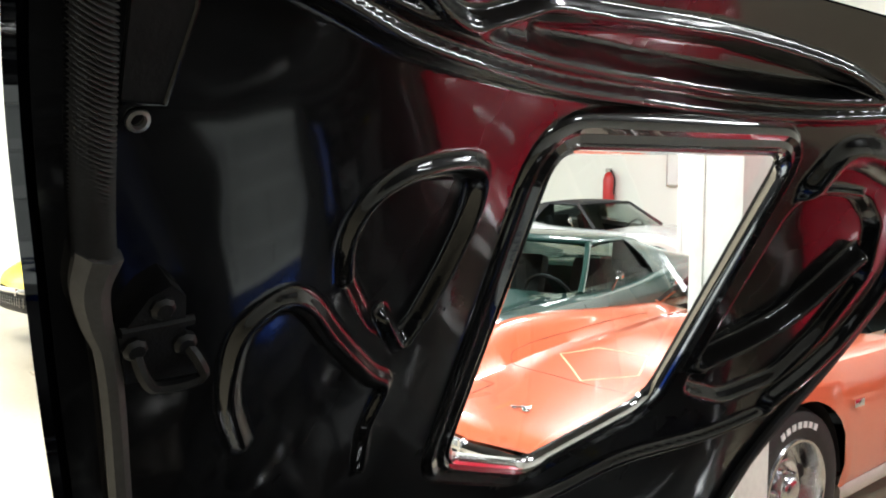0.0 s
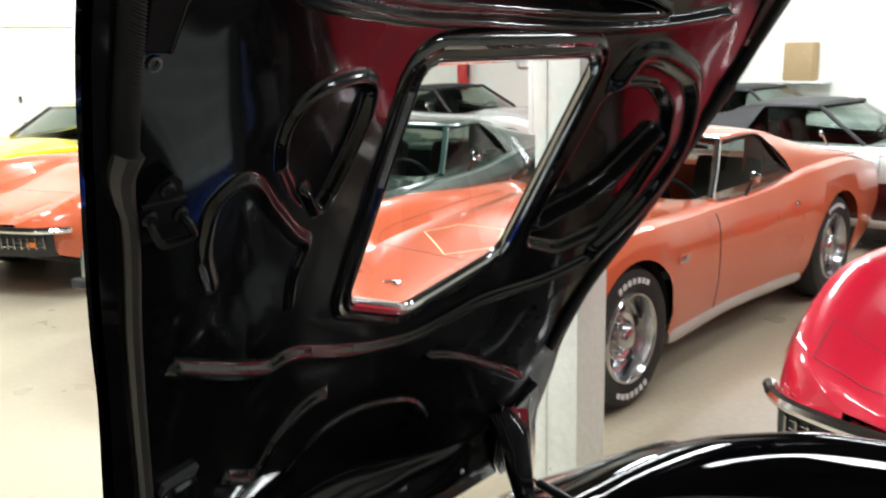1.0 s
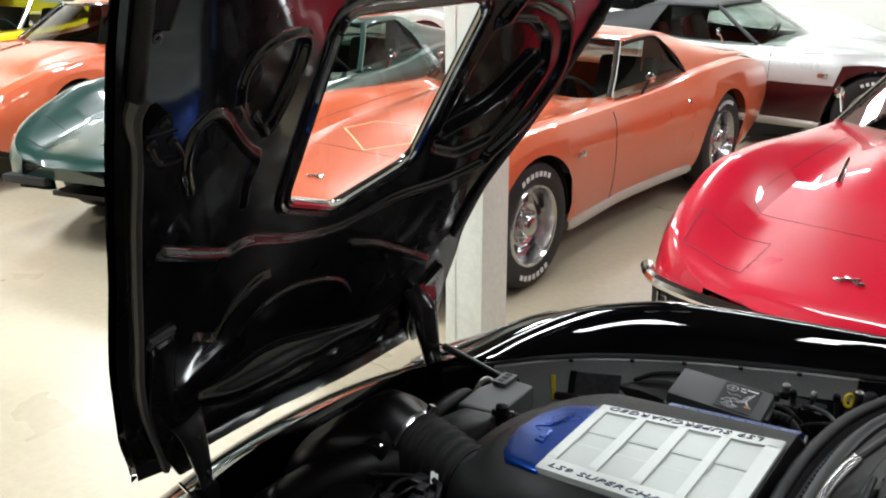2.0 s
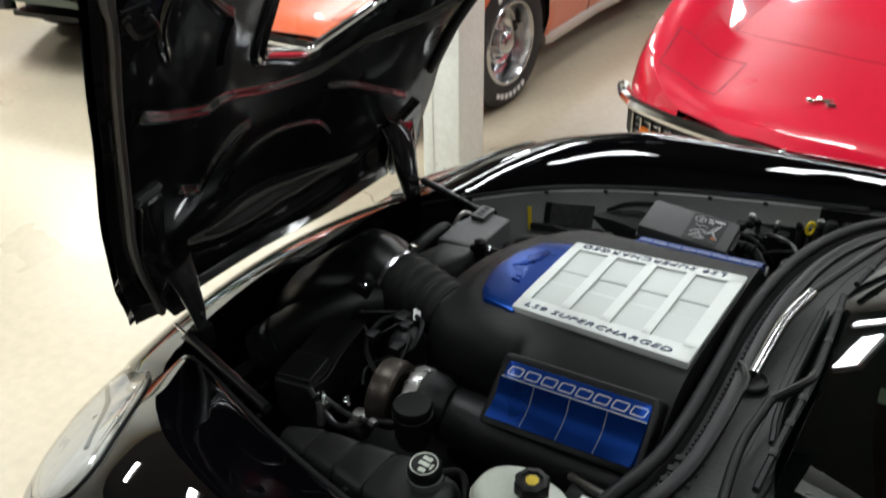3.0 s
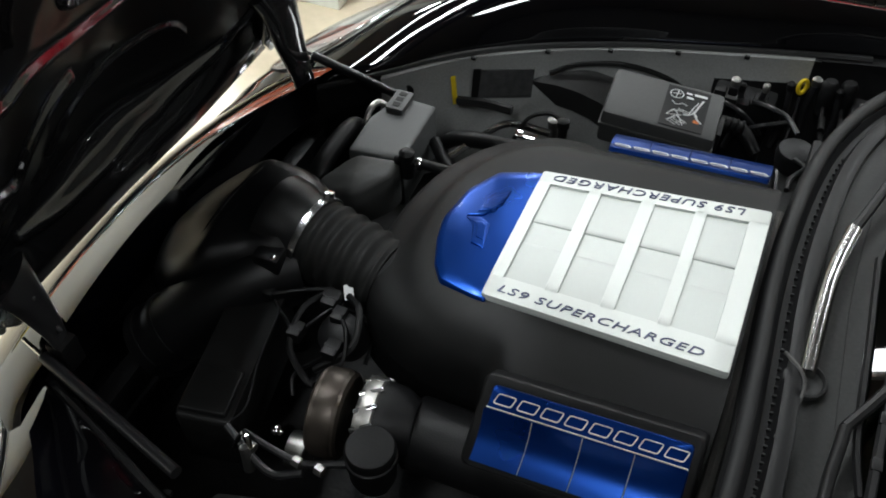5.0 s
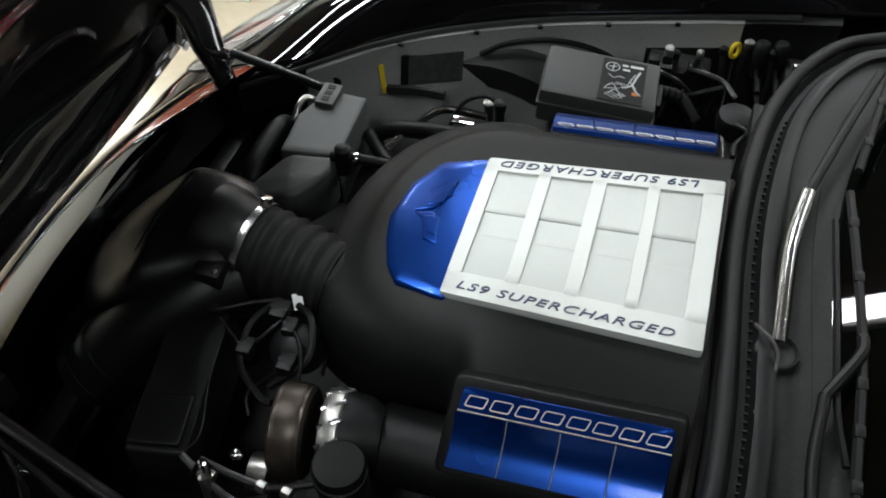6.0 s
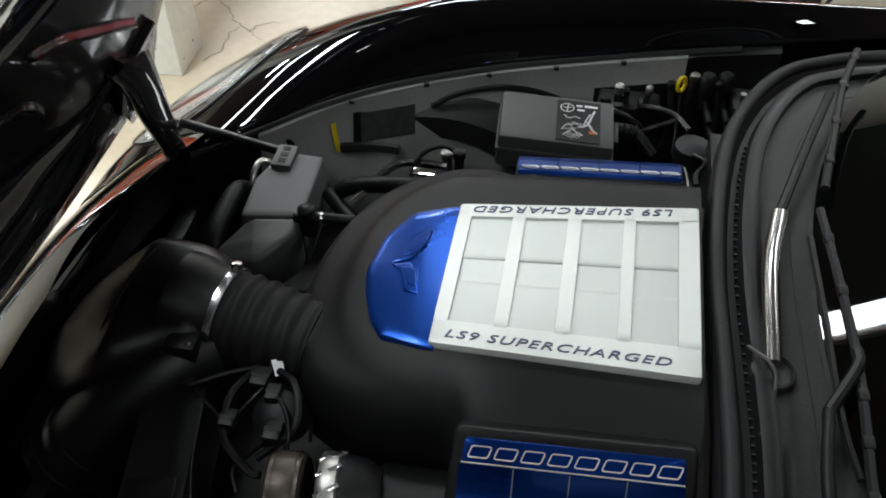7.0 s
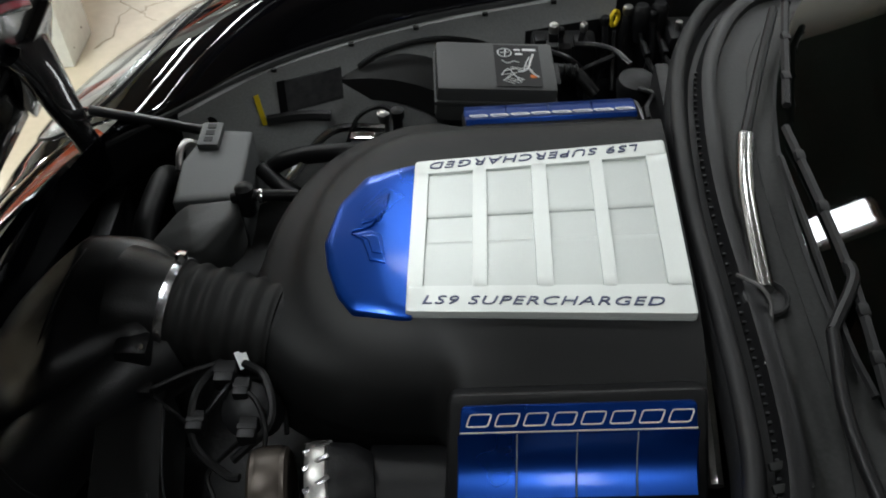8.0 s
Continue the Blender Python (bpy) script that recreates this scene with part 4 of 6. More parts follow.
for j in range(81):
    row = []
    for i in range(89):
        c = -1 + 2 * i / 88
        v0 = lerp(FRONT, c)
        v = v0 + (lerp(REAR, c) - v0) * j / 80
        row.append((hood_u(c, v, .013), v, abs(c)))
    rows.append(row)
vs = [[bm.verts.new(hood_at(u, v, hood_base(u, v) - .022 + .018 * c ** 10)) for u, v, c in r] for r in rows]
for j in range(80):
    for i in range(88):
        (a, b, _), (c2, d2, _) = rows[j][i], rows[j + 1][i + 1]
        if not near_window((a + c2) / 2, (b + d2) / 2, .030):
            bm.faces.new((vs[j][i], vs[j][i + 1], vs[j + 1][i + 1], vs[j + 1][i]))
part("outer_skin", bm, M_BLACK, hood, "glossy black painted outer skin")


def hood_ring(outline, profile):
    """A moulding round an outline of the hood: profile of (outward, depth)."""
    bm = bmesh.new()
    cx, cy = sum(p[0] for p in outline) / len(outline), sum(p[1] for p in outline) / len(outline)
    k = len(outline)
    rows = []
    for i in range(k):
        a, p, b = Vector(outline[i - 1]), Vector(outline[i]), Vector(outline[(i + 1) % k])
        t = (b - a).normalized()
        nn = Vector((t.y, -t.x))
        if nn.dot(p - Vector((cx, cy))) < 0:
            nn = -nn
        rows.append([hood_at(*(p + nn * o), hood_base(p.x, p.y) + w) for o, w in profile])
    rows.append(rows[0])
    rings(bm, rows, closed=False)
    return bm


part("window_frame", hood_ring(WIN, [(.045, -.024), (.004, -.010), (0, .004), (.004, .010), (.010, .013), (.018, .010), (.026, .013), (.034, .010), (.042, .0), (.044, -.02)]), M_RIB, hood, "moulded black window surround")
part("window_trim", hood_ring(WIN, [(-.007, .0), (-.005, .007), (.002, .012), (.004, .006)]), M_CHROME, hood, "thin bright edge of the window")
bm = bmesh.new()
bm.faces.new([bm.verts.new(hood_at(u, v, hood_base(u, v) - .004)) for u, v in WIN])
ob = part("window_pane", bm, M_CLEAR, hood, "clear plastic window in the hood")
ob.visible_shadow = False

for sx in (1, -1):
    L = [(-.705, 1.15), (-.692, 1.06), (-.681, .98), (-.672, .93)]
    line = spline([(-sx * u, v, 0) for u, v in L], 24)
    bm = bmesh.new()
    rr = []
    n = len(line)
    rows = []
    for i in range(n * 2):
        t = i / (n * 2 - 1) * (n - 1)
        a, b = line[int(t)], line[min(n - 1, int(t) + 1)]
        p = a + (b - a) * (t - int(t))
        r = .0135 + (.0018 if i % 2 else -.0018)
        w0 = hood_base(p.x, p.y) + .002
        rows.append([hood_at(p.x + r * math.cos(q), p.y + .006 * math.cos(q) * sx, w0 + r * math.sin(q)) for q in (math.pi * k / 9 for k in range(10))])
    rings(bm, rows, closed=False)
    part("ribbed_seal", bm, M_SEAL, hood, "ribbed grey-black rubber edge seal", smooth=20)
    low = [(-.672, .94), (-.674, .915), (-.666, .887), (-.655, .86), (-.642, .808), (-.62, .706), (-.587, .575), (-.543, .414), (-.505, .277), (-.45, .14), (-.405, .03), (-.375, -.04)] if sx < 0 else [(-.672, .94), (-.668, .90), (-.65, .84), (-.62, .74), (-.575, .62), (-.52, .50), (-.495, .40), (-.49, .30)]
    part("edge_seal", tube([hood_at(-sx * u, v, hood_base(-sx * u, v) + .006) for u, v in low], lambda t: .016 - .007 * min(1, t * 4), 8, 5), M_SEAL, hood, "black rubber edge seal")
    # striker bracket
    if sx > 0:
        sides = ()
    else:
        sides = (sx,)
    for sy in sides:
        pts = [(-.622, .915), (-.636, .906), (-.652, .875), (-.640, .835), (-.585, .835), (-.604, .872), (-.610, .905)]
        pts = [(-sx * u, v) for u, v in pts]
        bm = bmesh.new()
        rings(bm, [[hood_at(u, v, hood_base(u, v) + w) for u, v in pts] for w in (0, .012, .014)])
        br = part("latch_bracket", bm, M_PLASTIC, hood, "black striker plate with bolts")
        for u, v in ((-.626, .898), (-.640, .866), (-.604, .866)):
            q = axis(hood_at(-sx * u, v, hood_base(u, v) + .012), HN)
            part("bolt", lathe([(.009, 0), (.009, .005), (.006, .008), (0, .008)], q, 8), M_PLASTIC, br, "black bolt")
        st_w = hood_base(-sx * -.62, .86) + .013
        part("striker", tube([hood_at(sx * a, v, st_w + w) for a, v, w in ((.640, .866, 0), (.634, .848, .012), (.622, .838, .014), (.592, .842, .014), (.596, .856, .012), (.604, .866, 0))], .0045, 6, 4), M_PLASTIC, br, "black striker loop")
        part("cross_bar", tube([hood_at(sx * .651, .879, st_w), hood_at(sx * .600, .884, st_w)], .004, 6, 0), M_PLASTIC, br)
    q = axis(hood_at(-sx * -.660, 1.028, hood_base(.66, 1.0)), HN)
    part("grommet", lathe([(.008, .001), (.0075, .003), (.005, .0035), (.0045, .0)], q, 14, caps=False), M_STEEL, hood)
    sl = [(.673, 1.04), (.646, 1.04), (.638, 1.10), (.640, 1.16), (.680, 1.16)]
    bm = bmesh.new()
    rings(bm, [[hood_at(sx * u, v, hood_base(sx * .65, v) + w) for u, v in sl] for w in (-.004, .003)])
    part("slot", bm, M_DARK, hood, "open black slot")
    part("slot_rim", tube([hood_at(sx * u, v, hood_base(sx * .65, v) + .003) for u, v in sl[:4]], .0018, 6, 0), M_HOODIN, hood)
    # hinge and gas strut
    if sx > 0:
        hp = [(-.968, 1.340, .905, .075), (-.962, 1.348, .870, .062), (-.956, 1.350, .835, .054), (-.951, 1.350, .800, .050), (-.948, 1.353, .765, .045), (-.945, 1.360, .725, .037), (-.942, 1.367, .685, .031), (-.94, 1.371, .650, .029), (-.938, 1.373, .625, .030)]
        bm = bmesh.new()
        rings(bm, [[(x + .015 * (1 if math.cos(a) > 0 else -1) * abs(math.cos(a)) ** .6, y + w * (1 if math.sin(a) > 0 else -1) * abs(math.sin(a)) ** .7, z) for a in (2 * math.pi * q / 20 for q in range(20))] for x, y, z, w in hp])
        ha = part("hinge_arm", bm, M_RIB, hood, "glossy black hinge arm")
    else:
        hp = [(-.962, .535, .872), (-.950, .540, .835), (-.944, .545, .79), (-.938, .548, .75), (-.930, .545, .715)]
        ha = part("hinge_arm", tube(hp, lambda t: .056 - .034 * t ** .7, 14, 6, flat=.36), M_STRUT, hood, "black hinge arm")
    for p in (hp[1], hp[3]) if sx < 0 else (hp[6],):
        part("bolt", lathe([(.006, 0), (.006, .017), (.004, .020), (0, .020)], axis(p[:3], HN), 8), M_PLASTIC, ha)
    part("hinge_base", box(-.018, .018, -.02, .02, -.06, .004, .006, pose(*hp[-1][:3])), M_PLASTIC, sports_car)
    s0, s1 = {-1: (Vector((-.945, .515, .70)), Vector((-.615, .415, .72))), 1: (Vector((-.93, 1.408, .70)), Vector((-.705, 1.395, .66)))}[sx]
    st = part("gas_strut", tube([s0, s1], .0105, 12, 0), M_STRUT, sports_car, "black gas strut")
    part("strut_rod", tube([s0 - (s1 - s0) * .18, s0], .004, 8, 0), M_CHROME, st)


# pressed plates that carry the hinges
for nm, pts, up in (("hinge_plate", [(-.512, .388), (-.455, .392), (-.435, .30), (-.36, .12), (-.295, -.02), (-.27, -.085), (-.335, -.085), (-.40, .02), (-.468, .20)], .016),
                    ("hinge_plate", [(.40, .16), (.455, .13), (.50, .20), (.53, .15), (.565, .05), (.60, -.055), (.50, -.085), (.45, -.02)], .016)):
    pts = rounded(pts, .012, 2)
    cx, cy = sum(q[0] for q in pts) / len(pts), sum(q[1] for q in pts) / len(pts)
    bm = bmesh.new()
    rings(bm, [[hood_at(cx + (u - cx) * k, cy + (v - cy) * k, hood_base(u, v) + w) for u, v in pts] for k, w in ((1, -.004), (1, up - .004), (.975, up), (.6, up), (.25, up))])
    part(nm, bm, M_RIB, hood, "glossy black hinge plate", smooth=30)

bm = bmesh.new()
rings(bm, [[hood_at(u, v, hood_base(u, v) + w) for u, v in ((-.514, .380), (-.456, .388), (-.453, .404), (-.511, .398))] for w in (0, .008, .009)])
part("plate_tab", bm, M_GREYP, hood, "small grey tab at the plate's end")
# ---- engine and its cover ----
E = 0.938


def lid_z(x, y):
    return .857 + (x + .29) * .0725


def cover_ring(k, q, n=44):
    """Plan outline of the cover, from the rear near corner round the nose to the rear far corner; k shrinks it, q its near side."""
    out = []
    half, nose, xs = .318 - k, -.527 + k, -.26

    def near(x):
        t = max(0, min(1, (x + .25) / .045))
        return .240 - q + .062 * max(0, 1 - q / .10) * t * t * (3 - 2 * t)
    for x in (.088, 0, -.09, -.16, -.20, -.212, -.223, -.235, -.248):
        out.append((x, E - near(x)))
    for i in range(n):
        a = -math.pi / 2 + math.pi * i / (n - 1)
        ca, sa = math.cos(a), math.sin(a)
        p = 2.35
        out.append((xs + (nose - xs) * abs(ca) ** (2 / p), E + (half if sa > 0 else -near(xs)) * abs(sa) ** (2 / p)))
    for i in range(1, 10):
        out.append((xs + (.088 - xs) * i / 9, E + half))
    return out


bm = bmesh.new()
prof = [(-.030, .62, .012), (-.028, .66, .010), (-.020, .690, .008), (-.010, .704, .004), (-.005, .712, 0), (-.004, .722, 0), (.0, .755, .004), (.006, .786, .011), (.013, .803, .020), (.024, .814, .028), (.045, .822, .035), (.062, .829, .042), (.072, .838, .054), (.082, .848, .074), (.092, .8525, .092), (.11, .8545, .108), (.13, .8555, .125)]
rows = []
for k, z, q in prof:
    rows.append([(x, y, z + (x + .29) * .0725 * max(0, min(1, (z - .75) / .09)) - .03 * max(0, (-.30 - x) / .22) * min(1, (z - .70) / .12)) for x, y in cover_ring(k, q)])
rows = [[(x, y, min(z, .838 + (x + .075) * .0725 - (abs(y - E) - .272) * 1.056) if x > -.25 and abs(y - E) > .262 else z) for x, y, z in r] for r in rows]
rings(bm, rows, caps=(False, False))
for r in (rows[-1],):
    bm.faces.new([bm.verts.new(p) for p in r])
bmesh.ops.remove_doubles(bm, verts=bm.verts, dist=1e-5)
engine_cover = part("engine_cover", bm, M_GRAIN, sports_car, "grained black plastic engine cover", smooth=50)

lid = [(-.290, .793), (.083, .772), (.080, 1.105), (-.293, 1.083)]
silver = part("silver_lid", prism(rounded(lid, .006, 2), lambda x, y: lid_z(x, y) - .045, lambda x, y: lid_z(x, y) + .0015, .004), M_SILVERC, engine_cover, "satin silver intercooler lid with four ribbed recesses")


def lid_y(x, t):
    """Across the lid: t 0 at its near edge, 1 at the far edge."""
    k = (x + .29) / .373
    return (.793 - .021 * k) * (1 - t) + (1.083 + .022 * k) * t


# raised ribs round four recesses
CELLS = [(-.268, -.203), (-.182, -.117), (-.0945, -.031), (-.012, .0515)]
bars = [(-.290, -.268), (-.203, -.182), (-.117, -.0945), (-.031, -.012), (.0515, .0825)]


def lid_slab(x0, x1, t0, t1, h, r, name, label=""):
    pts = [(x0, lid_y(x0, t0)), (x1, lid_y(x1, t0)), (x1, lid_y(x1, t1)), (x0, lid_y(x0, t1))]
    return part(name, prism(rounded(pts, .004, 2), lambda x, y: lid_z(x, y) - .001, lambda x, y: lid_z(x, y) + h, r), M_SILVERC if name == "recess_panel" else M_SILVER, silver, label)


for a, b in bars:
    lid_slab(a + .0003, b - .0003, .135, .918, .0080, .0022, "rib")
# sunken panels take the darker silver, so their shade is in the colour
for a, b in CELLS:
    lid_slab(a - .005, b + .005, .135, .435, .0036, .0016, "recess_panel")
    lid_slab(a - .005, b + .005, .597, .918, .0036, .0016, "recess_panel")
lid_slab(-.2895, .0825, .901, .998, .0080, .0022, "lid_edge")
lid_slab(-.2895, .0825, .002, .151, .0080, .0022, "lid_edge")
for t, turn in ((.064, 0), (.957, 180)):
    m = Matrix.Translation((-.112, lid_y(-.112, t), lid_z(-.103, 0) + .0083)) @ pose(0, 0, 0, 0, -4.15, 0) @ pose(0, 0, 0, 0, 0, turn + (-3.2 if turn == 0 else 3.4))
    words("lettering", "LS9 SUPERCHARGED", .0138, .312, m, M_INK, silver, .0008)

shield = rounded([(-.280, 1.088), (-.297, 1.086), (-.364, 1.069), (-.401, 1.020), (-.416, .945), (-.406, .895), (-.386, .840), (-.362, .806), (-.300, .789), (-.280, .787)], .006, 3)
sz = lambda x, y: lid_z(x, y) + .0010 - .35 * max(0, -.33 - x) ** 1.3
blue_shield = part("nose_shield", prism(shield, lambda x, y: sz(x, y) - .03, sz, .005), M_BLUE, engine_cover, "metallic blue shield with an embossed emblem")
for pts in ([(-.376, .952), (-.362, .969), (-.350, 1.004), (-.325, 1.023), (-.329, .986), (-.348, .957)], [(-.376, .949), (-.359, .937), (-.345, .892), (-.322, .884), (-.331, .938), (-.348, .950)]):
    part("emblem", prism(pts[::-1], lambda x, y: sz(x, y) - .004, lambda x, y: sz(x, y) + .0028, .0014), M_BLUE, blue_shield, "raised plain emblem shape")
    cx, cy = sum(p[0] for p in pts) / 6, sum(p[1] for p in pts) / 6
    part("emblem_field", prism([(cx + (x - cx) * .62 + .004, cy + (y - cy) * .62) for x, y in pts][::-1], lambda x, y: sz(x, y), lambda x, y: sz(x, y) + .0042, .0012), M_BLUE, blue_shield)


def rail_cover(side):
    """Blue fuel rail cover on one flank of the engine."""
    o = Vector((-.075, E - .272, .858)) if side > 0 else Vector((-.075, E + .292, .826))
    down = Vector((0, -.071, -.075)).normalized() if side > 0 else Vector((0, .105, -.056)).normalized()
    across = Vector((1, 0, .0725)).normalized()
    up = across.cross(down)
    if up.z < 0:
        up = -up
    m = Matrix((across, -down, up)).transposed().to_4x4()
    m.translation = o
    T = part("rail_cover_frame", prism(rounded([(-.160, -.130), (.160, -.130), (.156, .010), (-.156, .010)] if side > 0 else [(-.150, -.122), (.152, -.122), (.146, -.002), (-.144, -.002)], .012, 3), -.035, .002 if side > 0 else -.002, .005, m), M_PLASTIC, engine_cover, "black surround of the blue cover")
    B = part("rail_cover", prism(rounded([(-.146, -.118), (.148, -.118), (.142, -.004), (-.140, -.004)], .007, 3), -.01, lambda x, y: .002 if y < -.06 else .006, .0015, m), M_BLUE, T, "metallic blue ribbed cover")
    bm = bmesh.new()
    rows = []
    for i in range(13):
        y = -.116 + .078 * i / 12
        rows.append([(x, y, .0155 - .010 * math.sin(math.pi * i / 12) if side > 0 else .005 + .008 * math.sin(math.pi * i / 12)) for x in (-.1435, -.0745)])
    for c in range(4):
        x0 = -.1435 + c * .0722
        bm = bmesh.new()
        rings(bm, [[m @ Vector((x0 + q, r[0][1], r[0][2] - (.0012 if q in (0, .0716) else 0))) for q in (0, .0012, .02, .05, .0704, .0716)] for r in rows], closed=False)
        part("rib_panel", bm, M_BLUE, B)
    if side > 0:
        part("bright_line", tube([m @ Vector((x, -.0362, .0105)) for x in (-.141, 0, .143)], .0011, 5, 0), M_SILVER, B, "thin bright line across the cover")
        # highlights on the bevels between panels, drawn as thin silver tubes
        for c in range(1, 4):
            part("bevel_glint", tube([m @ Vector((-.1437 + c * .0722, r[0][1], r[0][2] - .0006)) for r in rows], .0007, 4, 0), M_SILVERC, B)
    # the maker's script, as plain slanted shapes
    for k in range(8):
        q = m @ pose(-.118 + k * .0345, -.0215, .0084)
        loop = rounded([(-.0155, -.0075), (.0105, -.0075), (.0155, .0075), (-.0105, .0075)], .003, 2)
        part("script_mark", tube([q @ Vector((a, b2, 0)) for a, b2 in loop + loop[:1]], .0011 if side > 0 else .0018, 5, 0, flat=.5), M_WHITE, B, "plain silver-white outline mark")
    return T


rail_cover(1)
rail_cover(-1)
part("engine_block", box(-.42, .10, E - .20, E + .20, .41, .74, .03), M_DARK, sports_car, "dark engine castings")
part("rear_gap_pipe", tube([(.098, .60, .77), (.10, .75, .80), (.099, .95, .815), (.10, 1.2, .80)], .010, 8), M_STEEL, sports_car)
part("valve_cover", tube([(-.335, .642, .668), (-.20, .642, .672), (.06, .642, .68)], .060, 24, 3), M_PLASTIC, sports_car, "round-topped black valve cover")
part("valve_cover", tube([(-.36, E + .30, .735), (-.20, E + .30, .74), (.06, E + .30, .745)], .042, 12, 3), M_PLASTIC, sports_car)
part("supercharger_snout", lathe([(.13, 0), (.13, .06), (.10, .10), (.07, .13), (0, .13)], axis((-.40, E, .66), (-1, 0, 0)), 24), M_DARK, sports_car)

# ---- intake ----
def box_top(x, y):
    """Top of the air box: level behind the bellows, falling away to the front."""
    return .800 - .80 * max(0, -.79 - x) - .10 * max(0, y - .93) - .25 * max(0, .86 - y)


box_outline = rounded([(-.640, .978), (-.70, 1.015), (-.78, 1.02), (-.87, 1.0), (-.94, .94), (-.965, .85), (-.935, .765), (-.86, .725), (-.78, .745), (-.70, .790), (-.640, .805)], .05, 5)
bm = bmesh.new()
rows = [[Vector((x, y, .50)) for x, y in box_outline]]
cx, cy = -.775, .875
for d in (.0, .002, .006, .012, .020, .030, .042, .06, .085, .12):
    ring = []
    for x, y in box_outline:
        l = math.hypot(x - cx, y - cy)
        k = max(0, 1 - d / l)
        X, Y = cx + (x - cx) * k, cy + (y - cy) * k
        R = .042
        ring.append(Vector((X, Y, box_top(X, Y) - (R - math.sqrt(max(0, R * R - max(0, R - d) ** 2))))))
    rows.append(ring)
rings(bm, rows)
airbox = part("air_box", bm, M_AIRBOX, sports_car, "black moulded air intake box with a domed top", smooth=70)
part("box_seam", tube([(x, y, box_top(x, y) + dz) for x, y, dz in ((-.815, .79, -.006), (-.806, .83, -.001), (-.795, .89, -.001), (-.783, .95, -.001), (-.777, .985, -.008))], .003, 6), M_AIRBOX, airbox, "raised seam across the box")
part("intake_duct", tube([(-.655, .850, .706), (-.70, .812, .700), (-.75, .772, .674), (-.81, .725, .630), (-.88, .675, .570)], .070, 28), M_AIRBOX, airbox, "round black duct running down to the front")
for p, w in (((-.838, .705, .606), (-.07, -.05, -.055)), ((-.868, .684, .580), (-.07, -.05, -.058))):
    part("duct_ring", lathe([(.068, -.006), (.0725, -.003), (.0725, .003), (.068, .006)], axis(p, w), 28, caps=False), M_AIRBOX, airbox)
part("mouth", lathe([(.086, -.05), (.084, -.02), (.078, .0), (.0765, .03), (.0, .03)], axis((-.668, .892, .745), (1, -.14, -.1)), 36), M_AIRBOX, airbox, "round black mouth of the air box")
d0, d1 = Vector((-.642, .890, .744)), Vector((-.485, .866, .726))
prof = []
for i in range(64):
    t = i / 63
    prof.append((.0755 - .006 * t * t + (.0026 * math.sin(t * 2 * math.pi * 5.5) if .10 < t < .96 else 0), (d1 - d0).length * t))
part("bellows", lathe(prof, axis(d0, d1 - d0), 32), M_BELLOWS, sports_car, "ribbed black rubber intake bellows", smooth=70)
for t in (.03,):
    p = d0 + (d1 - d0) * t
    c = part("hose_clamp", lathe([(.070, -.0065), (.0795, -.0065), (.0802, 0), (.0795, .0065), (.070, .0065)], axis(p, d1 - d0), 40), M_RIM, sports_car, "bright steel hose clamp")
    part("clamp_screw", box(-.010, .010, -.014, .014, -.006, .008, .003, axis(p, d1 - d0) @ pose(.035, .073, 0, 0, 0, -25)), M_CHROME, c)
part("throttle_body", lathe([(.066, -.01), (.064, .02), (.060, .14), (0, .16)], axis(d1, d1 - d0 + Vector((0, 0, -.03))), 24), M_DARK, sports_car)
sensor = part("air_sensor", box(-.70, -.650, .782, .822, .735, .782, .008), M_PLASTIC, sports_car, "black plug-in air sensor")
for p in ((-.692, .818, .781), (-.660, .792, .781)):
    part("screw", lathe([(.0055, 0), (.0055, .004), (0, .005)], axis(p, (0, -.3, 1)), 8), M_CHROME, sensor)
part("connector", box(-.712, -.690, .766, .781, .738, .750, .003), M_AMBER, sensor, "small brown connector")
WIRES = [[(-.69, .79, .70), (-.66, .76, .725), (-.60, .785, .735), (-.555, .80, .74)],
         [(-.555, .80, .74), (-.58, .74, .745), (-.575, .68, .72), (-.53, .645, .70), (-.51, .64, .70)],
         [(-.52, .66, .71), (-.47, .70, .745), (-.485, .76, .76), (-.52, .79, .75)]]
for k, wpts in enumerate(WIRES):
    part("wire_loom", tube(wpts, .006 if k else .004, 7), M_HOSE, sports_car)
part("vent_valve", lathe([(.036, -.03), (.04, 0), (.038, .02), (.02, .034), (0, .034)], axis((-.505, .735, .715), (-.2, -.5, 1)), 18), M_DARK, sports_car)
part("foil_tag", box(-.008, .008, -.013, .013, 0, .001, 0, axis((-.524, .797, .750), (.35, -.6, .7))), M_WHITE, sports_car, "bright foil tag")

# small plugs and looms between the box and the engine
for x, y, z, s in ((-.545, .775, .742, .014), (-.515, .745, .752, .011), (-.575, .705, .728, .012), (-.50, .69, .735, .013), (-.66, .765, .722, .010)):
    pl = part("loom_plug", box(x - s, x + s, y - s * 1.3, y + s * 1.3, z - s, z + s, s * .35), M_PLASTIC, sports_car)
    part("plug_band", box(x - s * 1.03, x + s * 1.03, y - s * .3, y + s * .3, z + s * .2, z + s * 1.06, .001), M_DARK, pl)
for wpts in ([(-.66, .765, .715), (-.62, .74, .70), (-.58, .71, .72), (-.545, .74, .745), (-.53, .775, .745)], [(-.50, .69, .73), (-.535, .675, .70), (-.56, .655, .68), (-.55, .63, .66)], [(-.545, .775, .735), (-.50, .79, .71), (-.47, .76, .69), (-.46, .72, .68)], [(-.515, .745, .755), (-.49, .72, .76), (-.475, .685, .745), (-.48, .65, .71)]):
    part("wire_loom", tube(wpts, .0035, 6), M_HOSE, sports_car)

